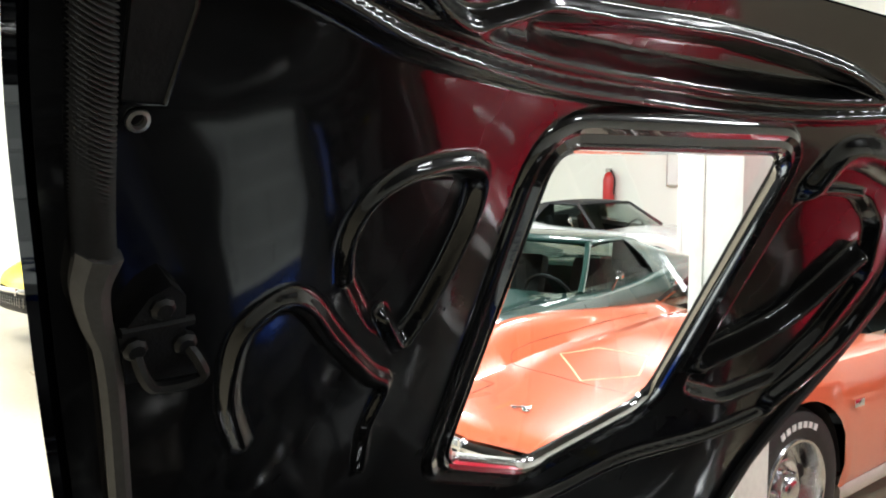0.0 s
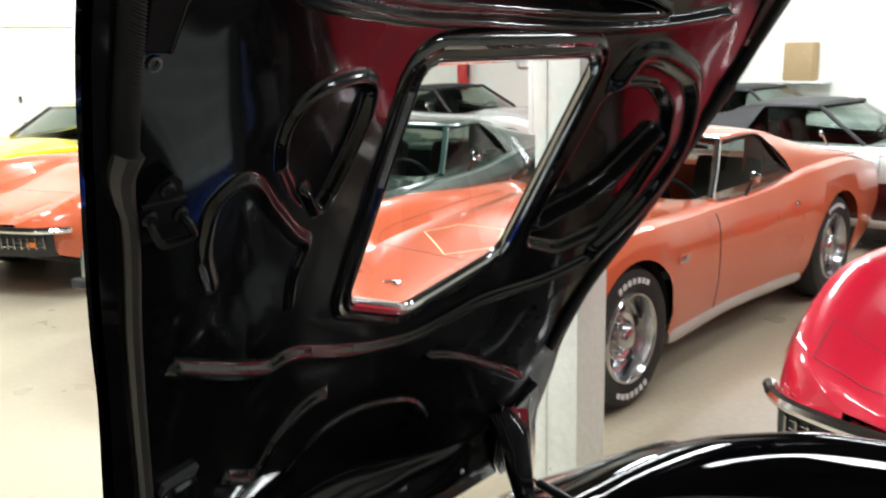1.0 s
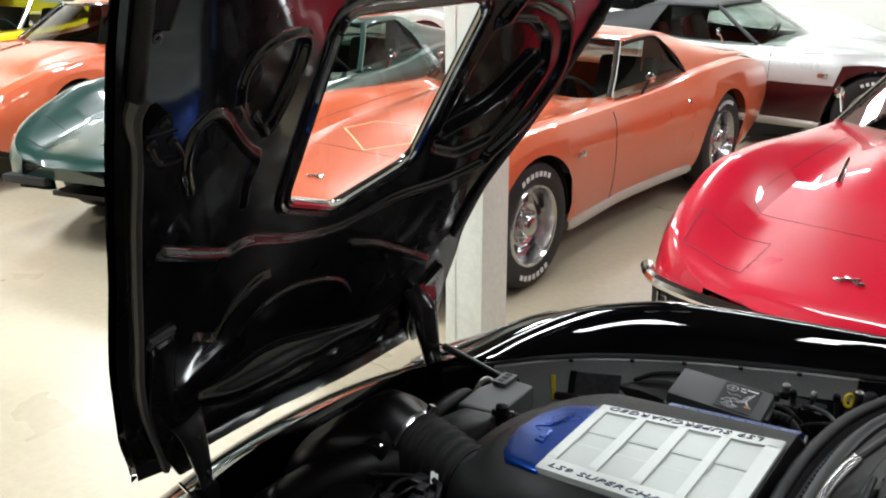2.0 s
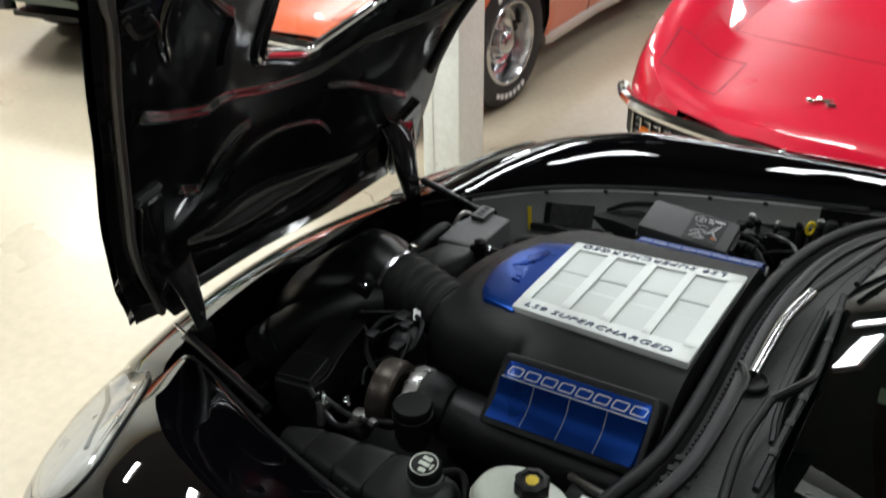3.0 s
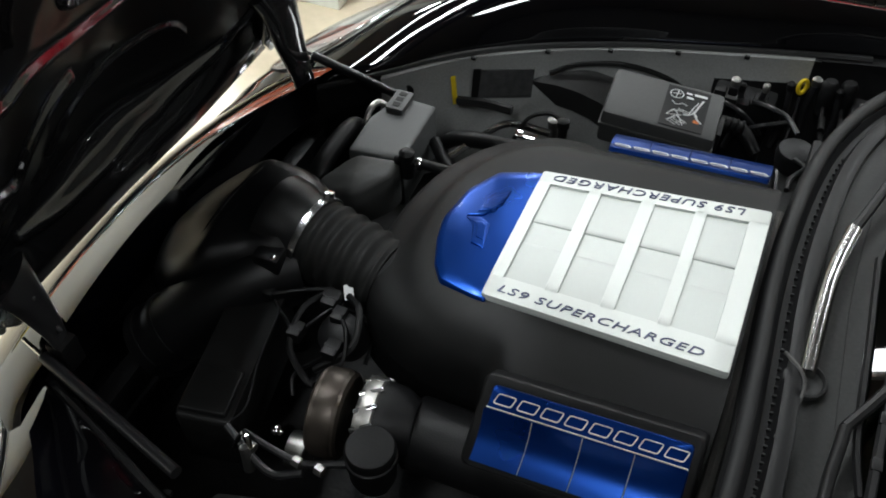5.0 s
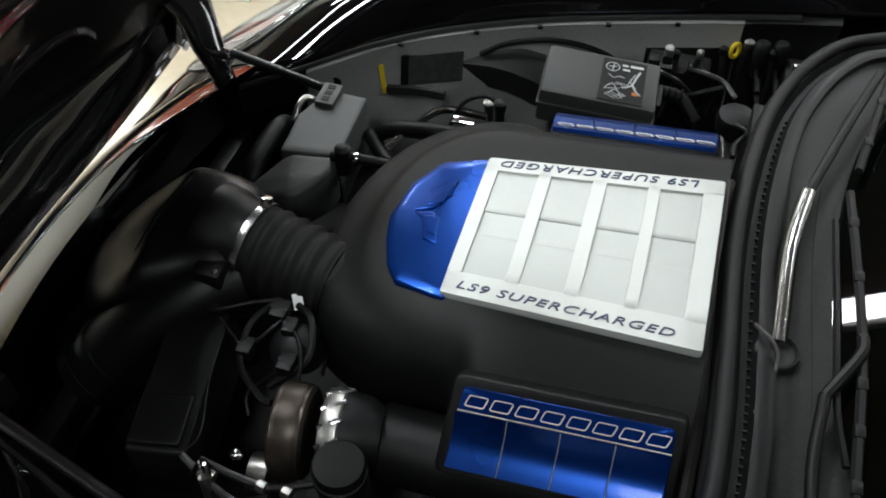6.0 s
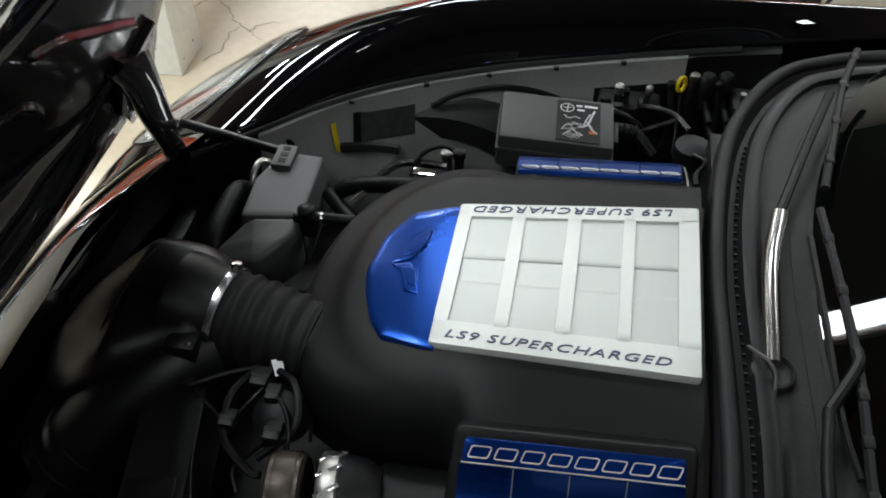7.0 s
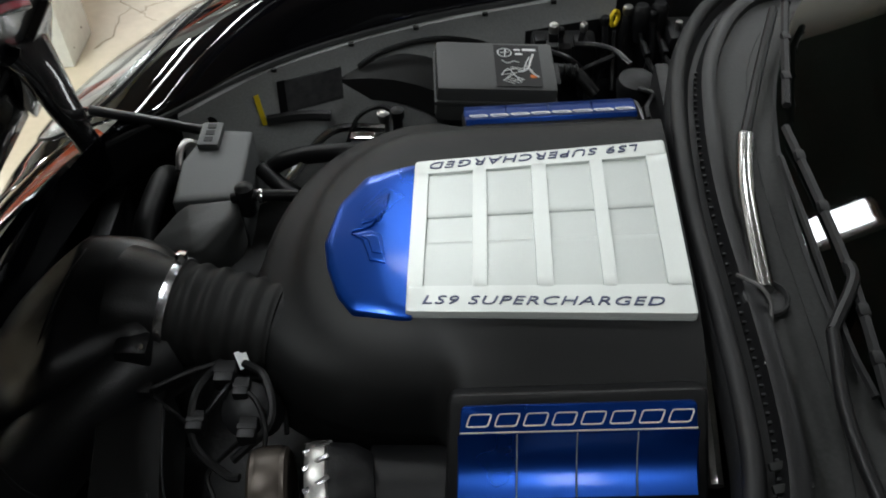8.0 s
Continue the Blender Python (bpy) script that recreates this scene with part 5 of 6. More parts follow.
# ---- front accessories ----
q = axis((-.484, .612, .685), (1, .12, 0))
part("drive_pulley", lathe([(.03, -.004), (.066, -.004), (.070, 0)] + [(.070 if i % 2 else .0696, .004 + i * .003) for i in range(13)] + [(.070, .044), (.064, .048), (.02, .048), (0, .045)], q, 36), M_BRONZE, sports_car, "brown steel belt pulley", smooth=20)
alt = part("alternator", lathe([(.052, 0), (.062, .008), (.064, .02), (.060, .06), (.045, .085), (0, .088)], axis((-.412, .622, .695), (1, .12, 0)), 24), M_DARK, sports_car, "dark alternator with a bright front ring")
part("front_ring", lathe([(.048, -.004), (.063, -.002), (.067, .006), (.066, .024), (.060, .030), (.050, .031)], axis((-.412, .622, .695), (1, .12, 0)), 36, caps=False), M_STEEL, alt, "bright cast aluminium ring")
for k in range(14):
    part("fin", box(-.0035, .0035, .047, .066, -.004, .034, .0012, axis((-.412, .622, .695), (1, .12, 0)) @ pose(0, 0, 0, 0, 0, 360 / 14 * k) @ pose(0, 0, 0, 0, 28, 0)), M_RIM, alt)
part("belt", lathe([(.0715, .006), (.0725, .010), (.0725, .034), (.0715, .038)], axis((-.484, .612, .685), (1, .12, 0)), 36, caps=False), M_BRONZE, sports_car, "brown drive belt on its pulley")
part("idler_pulley", lathe([(.012, -.004), (.030, -.004), (.031, 0), (.031, .026), (.026, .030), (0, .030)], axis((-.515, .560, .625), (1, .12, 0)), 24), M_STEEL, sports_car, "small steel idler pulley")
part("tensioner_bolt", lathe([(.009, 0), (.009, .012), (.005, .015), (0, .015)], axis((-.535, .56, .668), (0, -.5, 1)), 8), M_CHROME, sports_car)
part("stand_pipe", tube([(-.545, .487, .66), (-.548, .492, .685), (-.553, .498, .704)], .0085, 10), M_STEEL, sports_car, "short metal pipe")
for p in ((-.548, .507, .694), (-.470, .512, .694), (-.430, .51, .70)):
    part("pipe_nut", lathe([(.009, -.007), (.0095, 0), (.009, .007)], axis(p, (1, -.2, 0)), 6), M_STEEL, sports_car)
ps = part("steering_reservoir", lathe([(.030, -.08), (.036, -.06), (.036, -.018), (.040, -.016), (.040, -.006), (.036, -.004)], axis((-.362, .548, .738), (0, 0, 1)), 24), M_PLASTIC, sports_car, "black power steering reservoir")
part("cap", lathe([(.037, -.006), (.039, .010), (.036, .016), (.020, .017), (0, .017)], axis((-.362, .548, .738), (0, 0, 1)), 26), M_HOSE, ps, "matt black screw cap")
part("reservoir_hose", tube([(-.395, .535, .70), (-.46, .515, .69), (-.52, .52, .685), (-.575, .528, .69)], .006, 8), M_STRUT, sports_car)
shr = [(-.735, .775), (-.642, .80), (-.592, .522), (-.688, .505)]
tray = part("radiator_cover", prism(rounded(shr, .012, 3)[::-1], .58, lambda x, y: .705 + (y - .65) * .02, .008), M_LABEL, sports_car, "flat black radiator cover")
part("cover_step", prism(rounded([(-.70, .60), (-.622, .615), (-.606, .53), (-.685, .515)], .006, 2)[::-1], .69, .712, .004), M_LABEL, tray)
part("bracket_bar", tube([(-.60, .525, .70), (-.585, .56, .712), (-.612, .64, .708), (-.632, .74, .708)], .0016, 6), M_STRUT, tray, "thin glossy edge bar")
part("hose_stub", tube([(-.60, .522, .70), (-.55, .50, .685), (-.50, .485, .68), (-.455, .50, .69)], .0065, 8), M_STRUT, sports_car)
part("clip_spring", tube([(-.575, .50, .69), (-.56, .515, .715), (-.545, .50, .70)], .005, 6), M_CHROME, sports_car)

# coolant tank on the near flank
TANK_Y = [(-.56, .368), (-.44, .345), (-.30, .322), (-.17, .318)]
TANK_Y2 = [(-.56, .425), (-.44, .438), (-.30, .448), (-.17, .432)]
TANK_Z = [(-.56, .722), (-.50, .734), (-.40, .741), (-.30, .752), (-.24, .765), (-.17, .758)]
tank_bm = bmesh.new()
rows = []
for x, inset in [(-.555, .030), (-.553, .014), (-.546, .004)] + [(g + d, i2) for g in (-.470, -.392, -.314) for d, i2 in ((-.014, .0), (-.005, .0015), (-.003, .0045), (.003, .0045), (.005, .0015), (.014, .0))] + [(-.26, 0), (-.185, 0), (-.172, .006), (-.164, .018), (-.162, .034)]:
    y0, y1, z1 = lerp(TANK_Y, x) + inset, lerp(TANK_Y2, x) - inset, lerp(TANK_Z, x) - inset
    rows.append([(x, y, z) for y, z in [(y0, .55)] + [(y0 + .020 * (1 - math.cos(a)), z1 - .020 + .020 * math.sin(a)) for a in (math.pi / 2 * k / 5 for k in range(6))] + [(y1 - .034 * (1 - math.sin(a)), z1 - .034 + .034 * math.cos(a)) for a in (math.pi / 2 * k / 5 for k in range(6))] + [(y1, .55)]])
rings(tank_bm, rows)
tank = part("coolant_tank", tank_bm, M_TANK, sports_car, "dark grey segmented plastic coolant tank", smooth=35)
cap = part("tank_cap", lathe([(.026, -.03), (.029, -.028), (.030, -.004), (.028, .002), (.026, .004), (0, .004)], axis((-.226, .392, .795), (0, -.1, 1)), 30, wave=.02, lobes=15), M_PLASTIC, tank, "black pressure cap with pale warning print")
q = axis((-.226, .392, .795), (0, -.1, 1)) @ pose(0, 0, .0045)
part("print_ring", lathe([(.0245, 0), (.0250, .0006), (.0232, .0007), (.0225, 0)], q, 30, caps=False), M_CREAM, cap)
for bx in ((-.004, .004, -.010, .010), (-.016, -.008, -.009, .009), (.009, .017, -.003, .010), (-.006, .006, .013, .017)):
    part("print_bar", box(*bx, 0, .0008, 0, q), M_CREAM, cap)
part("tank_neck", lathe([(.034, -.05), (.032, -.02), (.026, -.018)], axis((-.226, .392, .795), (0, -.1, 1)), 24), M_GREYP, tank)
part("overflow_hose", tube([(-.205, .41, .775), (-.175, .43, .77), (-.15, .40, .74), (-.145, .36, .70)], .007, 8), M_HOSE, tank)

# brake fluid reservoir
res_pts = rounded([(-.14, .385), (-.135, .455), (-.075, .487), (.015, .462), (.037, .415), (.012, .372), (-.075, .352)], .05, 5)
res = part("brake_reservoir", prism(res_pts[::-1], .776, lambda x, y: .800 + .004 * math.cos((x + .05) * 20), .012), M_CREAM, sports_car, "cream plastic brake fluid reservoir")
part("reservoir_seam", prism([(x * 1.02 + .001, .42 + (y - .42) * 1.035) for x, y in res_pts][::-1], .781, .786, .002), M_CREAM, res)
part("master_cylinder", tube([(-.06, .42, .70), (.05, .43, .70), (.12, .43, .70)], .03, 12, 3), M_STEEL, sports_car)
rc = part("reservoir_cap", lathe([(.026, -.012), (.0285, -.010), (.0285, .008), (.026, .012), (.018, .013), (.016, .010), (0, .010)], axis((-.040, .428, .822), (0, -.05, 1)), 48, wave=.05, lobes=8), M_PLASTIC, res, "scalloped black cap with yellow centre")
part("cap_print", lathe([(.0115, .0), (.0112, .0012), (0, .0014)], axis((-.040, .428, .832), (0, -.05, 1)), 8), M_YELLOW, rc, "yellow octagonal print")
part("level_plug", box(.028, .052, .446, .474, .775, .800, .004), M_WHITE, res, "white level sensor plug")
wc = part("washer_cap", lathe([(.022, -.03), (.027, -.026), (.027, .002), (.024, .006), (0, .007)], axis((-.105, .322, .792), (0, -.1, 1)), 24), M_PLASTIC, sports_car, "black washer fluid cap with white pictogram")
q = axis((-.105, .322, .792), (0, -.1, 1)) @ pose(0, 0, .007)
part("pictogram", tube([q @ Vector((.013 * math.cos(a), -.004 + .013 * math.sin(a), 0)) for a in (math.pi * (.15 + .7 * k / 8) for k in range(9))], .0012, 5, 0), M_WHITE, wc)
part("pictogram", tube([q @ Vector((.011 * math.cos(a), -.009 + .009 * math.sin(a), 0)) for a in (math.pi * (.1 + .8 * k / 8) for k in range(9))], .0012, 5, 0), M_WHITE, wc)
part("pictogram", box(-.004, .004, -.019, -.014, 0, .0008, 0, q), M_WHITE, wc)
part("filler_cap", lathe([(.024, -.03), (.028, -.026), (.028, .0), (.024, .005), (0, .005)], axis((-.035, .318, .775), (0, -.1, 1)), 24, wave=.03, lobes=10), M_PLASTIC, sports_car, "ribbed black filler cap")
part("near_bracket", box(-.02, .06, .50, .56, .70, .745, .008), M_DARK, sports_car)
part("brake_pipe", tube([(-.03, .555, .74), (.03, .535, .752), (.075, .54, .745), (.10, .56, .73)], .008, 8), M_STEEL, sports_car, "steel brake pipe")

# ---- far flank: fuse box, trays, pipes ----
fm = Matrix.Translation((-.163, 1.468, .735)) @ pose(0, 0, 0, 4, 4, 3.5)
fb = part("fuse_box", box(-.112, .112, -.068, .068, -.055, .028, .010, fm), M_FUSE, sports_car, "dark grey fuse box with printed label")
part("lid_lip", box(-.115, .115, -.071, .071, -.012, -.002, .003, fm), M_FUSE, fb)
lb = part("fuse_label", box(-.002, .084, -.060, .056, .0282, .0292, 0, fm), M_LABEL, fb, "black label with white line drawing")
rnd = random.Random(4)
part("print_line", tube([fm @ Vector((.018 + .013 * math.cos(a), .034 + .012 * math.sin(a), .0296)) for a in (2 * math.pi * k / 16 for k in range(17))], .0012, 4, 0), M_WHITE, lb)
for pts in ([(.010, .034), (.026, .036)], [(.018, .024), (.020, .045)], [(.064, .022), (.055, .0), (.050, -.02)], [(.055, .0), (.068, -.018)], [(.012, .012), (.022, .004), (.034, .010), (.044, .006)], [(.008, -.03), (.022, -.012), (.036, -.034), (.048, -.04)], [(.012, -.045), (.030, -.028), (.044, -.05)]):
    part("print_line", tube([fm @ Vector((x, y, .0296)) for x, y in pts], .0011, 4, 3), M_WHITE, lb)
for bx in ((.036, .048, .040, .045), (.052, .078, .040, .046), (.038, .052, .028, .033)):
    part("print_bar", box(*bx, .0292, .0297, 0, fm), M_WHITE, lb)
part("print_bar", box(.062, .074, -.036, -.028, .0292, .0297, 0, fm), M_AMBER, lb)
part("print_line", tube([fm @ Vector((x, y, .0297)) for x, y in ((.072, .030), (.066, .012), (.060, -.008), (.050, -.018), (.040, -.020))], .0022, 4, 4), M_WHITE, lb)
part("print_line", tube([fm @ Vector((x, y, .0297)) for x, y in ((.060, -.008), (.068, -.024), (.078, -.034))], .0020, 4, 4), M_WHITE, lb)
for k in range(9):
    a, b2 = rnd.uniform(.006, .030), rnd.uniform(-.050, .0)
    part("print_line", tube([fm @ Vector((a, b2, .0296)), fm @ Vector((a + rnd.uniform(.012, .032), b2 + rnd.uniform(-.012, .012), .0296))], .0008, 4, 0), M_FIX, lb)
part("latch_tab", box(.112, .122, -.035, .02, -.03, .015, .003, fm), M_PLASTIC, fb)
part("loom_boot", tube([fm @ Vector((.115, .03, -.01)), fm @ Vector((.16, .03, -.015)), fm @ Vector((.20, .0, -.04))], lambda t: .016 - .003 * t, 10), M_HOSE, fb)
for k in range(4):
    part("loom_ring", lathe([(.015, -.003), (.018, 0), (.015, .003)], axis(fm @ Vector((.125 + .012 * k, .03, -.012)), (1, 0, -.1)), 12), M_HOSE, fb)

bt = [(-.612, 1.362), (-.695, 1.366), (-.728, 1.277), (-.722, 1.168), (-.608, 1.185)]
tray2 = part("relay_box", prism(rounded(bt, .006, 2)[::-1], .56, lambda x, y: .690, .005), M_GREYP, sports_car, "grey flat-topped relay box")
part("warning_tag", box(-.706, -.666, 1.308, 1.372, .688, .702, .004), M_GREYP, tray2, "grey tag with moulded symbols")
for k in range(3):
    part("symbol", box(-.694, -.678, 1.317 + k * .018, 1.329 + k * .018, .702, .7032, 0), M_LABEL, tray2)
part("grab_handle", tube([(-.706, 1.335, .675), (-.728, 1.325, .692), (-.736, 1.30, .690), (-.735, 1.27, .672)], .007, 8), M_STEEL, tray2)
wedge = [(-.602, 1.174), (-.708, 1.166), (-.756, 1.090), (-.742, 1.055), (-.650, 1.060), (-.604, 1.130)]
part("resonator", prism(rounded(wedge, .018, 3), .60, lambda x, y: .698 + min(0, x + .68) * .45 - max(0, 1.10 - y) * .25, .010), M_FUSE, sports_car, "dark grey wedge-shaped resonator")
vv = part("purge_valve", lathe([(.014, -.04), (.016, 0), (.016, .02), (.010, .024), (.007, .026), (0, .026)], axis((-.592, 1.172, .705), (0, 0, 1)), 14), M_PLASTIC, sports_car, "black purge valve with bright clamp")
part("clamp_ring", lathe([(.012, -.005), (.0135, 0), (.012, .005)], axis((-.565, 1.172, .705), (1, 0, .05)), 14), M_CHROME, vv)
part("valve_stub", tube([(-.615, 1.17, .70), (-.585, 1.172, .705), (-.50, 1.175, .705)], .0105, 10, 3), M_HOSE, vv)
part("upper_hose", tube([(-.766, 1.10, .615), (-.772, 1.14, .650), (-.770, 1.20, .660), (-.766, 1.27, .655), (-.760, 1.31, .615)], .021, 14), M_HOSE, sports_car, "black rubber hose")
part("coolant_hose", tube([(-.58, 1.34, .62), (-.545, 1.31, .665), (-.49, 1.285, .70), (-.42, 1.275, .715), (-.33, 1.30, .70)], .017, 10), M_HOSE, sports_car, "black rubber hose")
part("coolant_hose", tube([(-.60, 1.33, .62), (-.56, 1.28, .63), (-.52, 1.24, .64)], .016, 10), M_HOSE, sports_car)
part("metal_pipe", tube([(-.53, 1.33, .63), (-.49, 1.38, .655), (-.45, 1.40, .665), (-.37, 1.40, .665)], .008, 8), M_CHROME, sports_car, "bright metal air-conditioning pipe")
part("metal_pipe", tube([(-.535, 1.255, .665), (-.50, 1.29, .69)], .008, 8, 0), M_CHROME, sports_car)
part("service_valve", lathe([(.010, -.03), (.010, .0), (.013, .002), (.013, .018), (.006, .022), (0, .022)], axis((-.345, 1.40, .690), (0, 0, 1)), 12), M_PLASTIC, sports_car)
part("service_valve", lathe([(.010, -.03), (.010, .0), (.013, .002), (.013, .014), (.006, .018), (0, .018)], axis((-.375, 1.435, .66), (0, 0, 1)), 12), M_STEEL, sports_car)
part("thin_hose", tube([(-.44, 1.37, .65), (-.42, 1.40, .69), (-.38, 1.42, .70), (-.345, 1.41, .69)], .005, 6), M_HOSE, sports_car)
part("clamp_plate", box(-.43, -.385, 1.345, 1.365, .680, .686, .002), M_CHROME, sports_car)
part("side_rail", tube([(-.62, 1.50, .60), (-.55, 1.50, .612), (-.49, 1.50, .612)], .011, 6), M_PLASTIC, sports_car)


def on_wall(x, z, off=.003):
    d, lz = key2(LIP_R, x)
    t = max(0, min(1, (lz - .08 - z) / (lz - .08 - .58)))
    return Vector((x, C + d - .024 - .016 * t - off, z))


def wall_plate(name, x0, x1, z0, z1, material, label="", lean=0.0):
    bm = bmesh.new()
    rows = []
    for off in (.0, .004):
        rows.append([on_wall(x, z, off) for x, z in ((x0 + lean, z0), (x1 + lean, z0), (x1, z1), (x0, z1))])
    rings(bm, rows)
    return part(name, bm, material, sports_car, label)


ys = wall_plate("yellow_sticker", -.644, -.636, .580, .648, M_YELLOW, "narrow yellow warning sticker", .010)
for z in (.592, .612, .630):
    bm = bmesh.new()
    rings(bm, [[on_wall(x, zz, off) for x, zz in ((-.640 - (z - .614) * .147 - .002 + .005, z), (-.640 - (z - .614) * .147 + .002 + .005, z), (-.640 - (z - .606) * .147 + .002 + .005, z + .008), (-.640 - (z - .606) * .147 - .002 + .005, z + .008))] for off in (.004, .0048)])
    part("print_bar", bm, M_LABEL, ys)
bs = wall_plate("black_sticker", -.585, -.475, .590, .660, M_STICK, "glossy dark information sticker")
for x0, x1, z0, z1 in ((-.580, -.480, .653, .655), (-.580, -.480, .594, .596), (-.572, -.500, .640, .6425), (-.572, -.512, .630, .632), (-.572, -.492, .620, .622), (-.572, -.520, .609, .611), (-.505, -.485, .602, .614)):
    bm = bmesh.new()
    rings(bm, [[on_wall(x, z, off) for x, z in ((x0, z0), (x1, z0), (x1, z1), (x0, z1))] for off in (.004, .0046)])
    part("print_bar", bm, M_LABEL, bs)
wall_plate("sticker_holder", -.600, -.585, .585, .662, M_PLASTIC)
q = axis(on_wall(-.72, .633, -.001), (0, -1, 0))
part("wall_hole", lathe([(.012, 0), (.012, .003), (0, .003)], q, 14), M_LABEL, sports_car)
part("wall_cable", tube([on_wall(-.44, .655, .01), on_wall(-.38, .685, .012), on_wall(-.28, .695, .012), on_wall(-.18, .67, .014), on_wall(-.12, .63, .02)], .006, 7), M_HOSE, sports_car)
dp = part("dipstick", tube([(.085, 1.60, .60), (.086, 1.65, .66), (.086, 1.672, .70)], .005, 6), M_PLASTIC, sports_car, "oil dipstick with yellow ring handle")
part("ring_handle", tube([(.085 + .008 * math.sin(a), 1.680 + .006 * math.sin(a), .722 + .017 * math.cos(a)) for a in (2 * math.pi * k / 16 for k in range(17))], .0045, 8, 0), M_YELLOW, dp, "yellow pull ring")
part("cavity_floor", box(.04, .30, 1.36, 1.70, .50, .56, .01), M_DARK, sports_car)
mod = part("wiring_module", box(-.085, .045, 1.605, 1.668, .615, .705, .010), M_PLASTIC, sports_car, "black wiring module with plugs")
for x, y, z, s in ((-.07, 1.60, .72, .012), (-.045, 1.598, .735, .010), (-.02, 1.60, .70, .013), (-.06, 1.595, .69, .009), (.012, 1.625, .70, .014)):
    part("plug", box(x - s, x + s, y - s, y + s, z - s, z + s, s * .4), M_PLASTIC, mod)
part("plug_bolt", lathe([(.010, -.02), (.010, .008), (.006, .012), (0, .012)], axis((-.045, 1.60, .752), (0, 0, 1)), 10), M_STEEL, mod)
for k, (x, y) in enumerate(((.135, 1.66), (.172, 1.668))):
    st = part("brake_line_fitting", lathe([(.012, -.05), (.016, -.02), (.018, .02), (.012, .03), (0, .03)], axis((x, y, .735), (0, .1, 1)), 12), M_PLASTIC, sports_car, "black pipe fitting")
    part("thin_line", tube([(x, y - .005, .71), (x + .004, y - .07, .70), (x + .012, y - .15, .71), (x + .016, y - .22, .73)], .0055, 7), M_PLASTIC, st)
    part("line_clip", tube([(x + .003, y - .05, .708), (x + .006, y - .09, .708)], .007, 8, 0), M_HOSE, st)
for k, (x, y, z1, lean, r) in enumerate(((-.035, 1.600, .735, .012, .0065), (.022, 1.606, .742, -.014, .006), (.058, 1.640, .735, .010, .007), (.112, 1.655, .750, -.010, .008), (.150, 1.640, .745, .014, .007))):
    rod = part("hose_rod", tube([(x, y, .58), (x + lean, y + .006, (.58 + z1) / 2), (x + lean * .4, y + .014, z1)], r, 8, 5), M_STRUT, sports_car, "upright glossy black hose")
    part("ferrule", lathe([(r * 1.1, -.010), (r * 1.35, -.006), (r * 1.35, .006), (r * .8, .010), (0, .010)], axis((x + lean * .4, y + .014, z1), (0, .1, 1)), 10), M_STEEL if k % 2 else M_PLASTIC, rod)
for wpts in ([(-.075, 1.60, .70), (-.05, 1.575, .715), (-.01, 1.57, .70), (.03, 1.585, .65)], [(-.06, 1.597, .66), (-.02, 1.56, .665), (.03, 1.55, .70), (.075, 1.58, .70)], [(.0, 1.60, .715), (.03, 1.57, .735), (.07, 1.56, .73), (.10, 1.52, .725)]):
    part("wire_loom", tube(wpts, .0055, 7), M_STRUT, sports_car)
bx = part("actuator_box", box(.185, .25, 1.60, 1.68, .64, .73, .012), M_DARK, sports_car, "black actuator box")
part("box_stud", lathe([(.007, 0), (.007, .018), (0, .02)], axis((.205, 1.63, .73), (0, 0, 1)), 8), M_STEEL, bx)
vc = part("heater_valve", lathe([(.034, -.03), (.038, 0), (.034, .012), (.014, .018), (0, .018)], axis((.105, 1.465, .72), (0, 0, 1)), 20), M_DARK, sports_car, "round black heater valve")
part("valve_pipe", tube([(.105, 1.43, .735), (.125, 1.395, .75), (.105, 1.345, .76), (.102, 1.30, .77)], .005, 8), M_PLASTIC, vc)
part("ground_strap", tube([(.04, 1.36, .70), (.065, 1.36, .735), (.075, 1.31, .80), (.085, 1.24, .80)], .0035, 6), M_STRUT, sports_car)

# ---- cowl, seals, wipers, windscreen ----
SEAL = [(.02, .33, .80), (.055, .37, .83), (.090, .46, .85), (.116, .56, .855), (.122, .68, .858), (.118, .82, .86), (.112, 1.0, .86), (.120, 1.17, .858), (.145, 1.34, .85), (.195, 1.48, .845), (.26, 1.58, .84), (.33, 1.63, .835), (.42, 1.665, .835), (.54, 1.68, .84)]


def along(offset, dz=0.0):
    P = [Vector(p) for p in SEAL]
    out = []
    for i, p in enumerate(P):
        d = (P[min(i + 1, len(P) - 1)] - P[max(i - 1, 0)]).normalized()
        nn = Vector((d.y, -d.x, 0)).normalized()
        out.append(p + nn * offset + Vector((0, 0, dz)))
    return out


def band(lines, n=6):
    bm = bmesh.new()
    L = [spline(l, n) for l in lines]
    rings(bm, [[l[i] for l in L] for i in range(len(L[0]))], closed=False)
    return bm


part("cowl_seal", tube(along(0, .002), .0125, 10, 6, flat=.9), M_RUBBER, sports_car, "thick black rubber cowl seal")
part("cowl_seal_lip", band([along(-.014, -.05), along(-.016, -.01), along(-.010, -.002)]), M_RUBBER, sports_car)
part("cowl_groove", band([along(.012, -.004), along(.020, -.016), along(.030, -.016), along(.034, -.004)]), M_RUBBER, sports_car)
part("cowl_band", band([along(.033, -.004), along(.038, .008), along(.052, .012), along(.062, .008), along(.064, -.002)]), M_PLASTIC, sports_car)
part("cowl_panel", band([along(.063, -.003), along(.072, -.006), along(.10, -.006), along(.14, .004), along(.20, .02)]), M_COWL, sports_car, "grey plastic cowl panel with louvres")
part("cowl_groove", band([along(.112, -.002), along(.117, -.007), along(.124, -.006), along(.128, .001)]), M_LABEL, sports_car)
part("cowl_ridge", tube(along(.165, .012), .006, 8, 6), M_RUBBER, sports_car)
P1 = spline(along(.031, .002), 10)
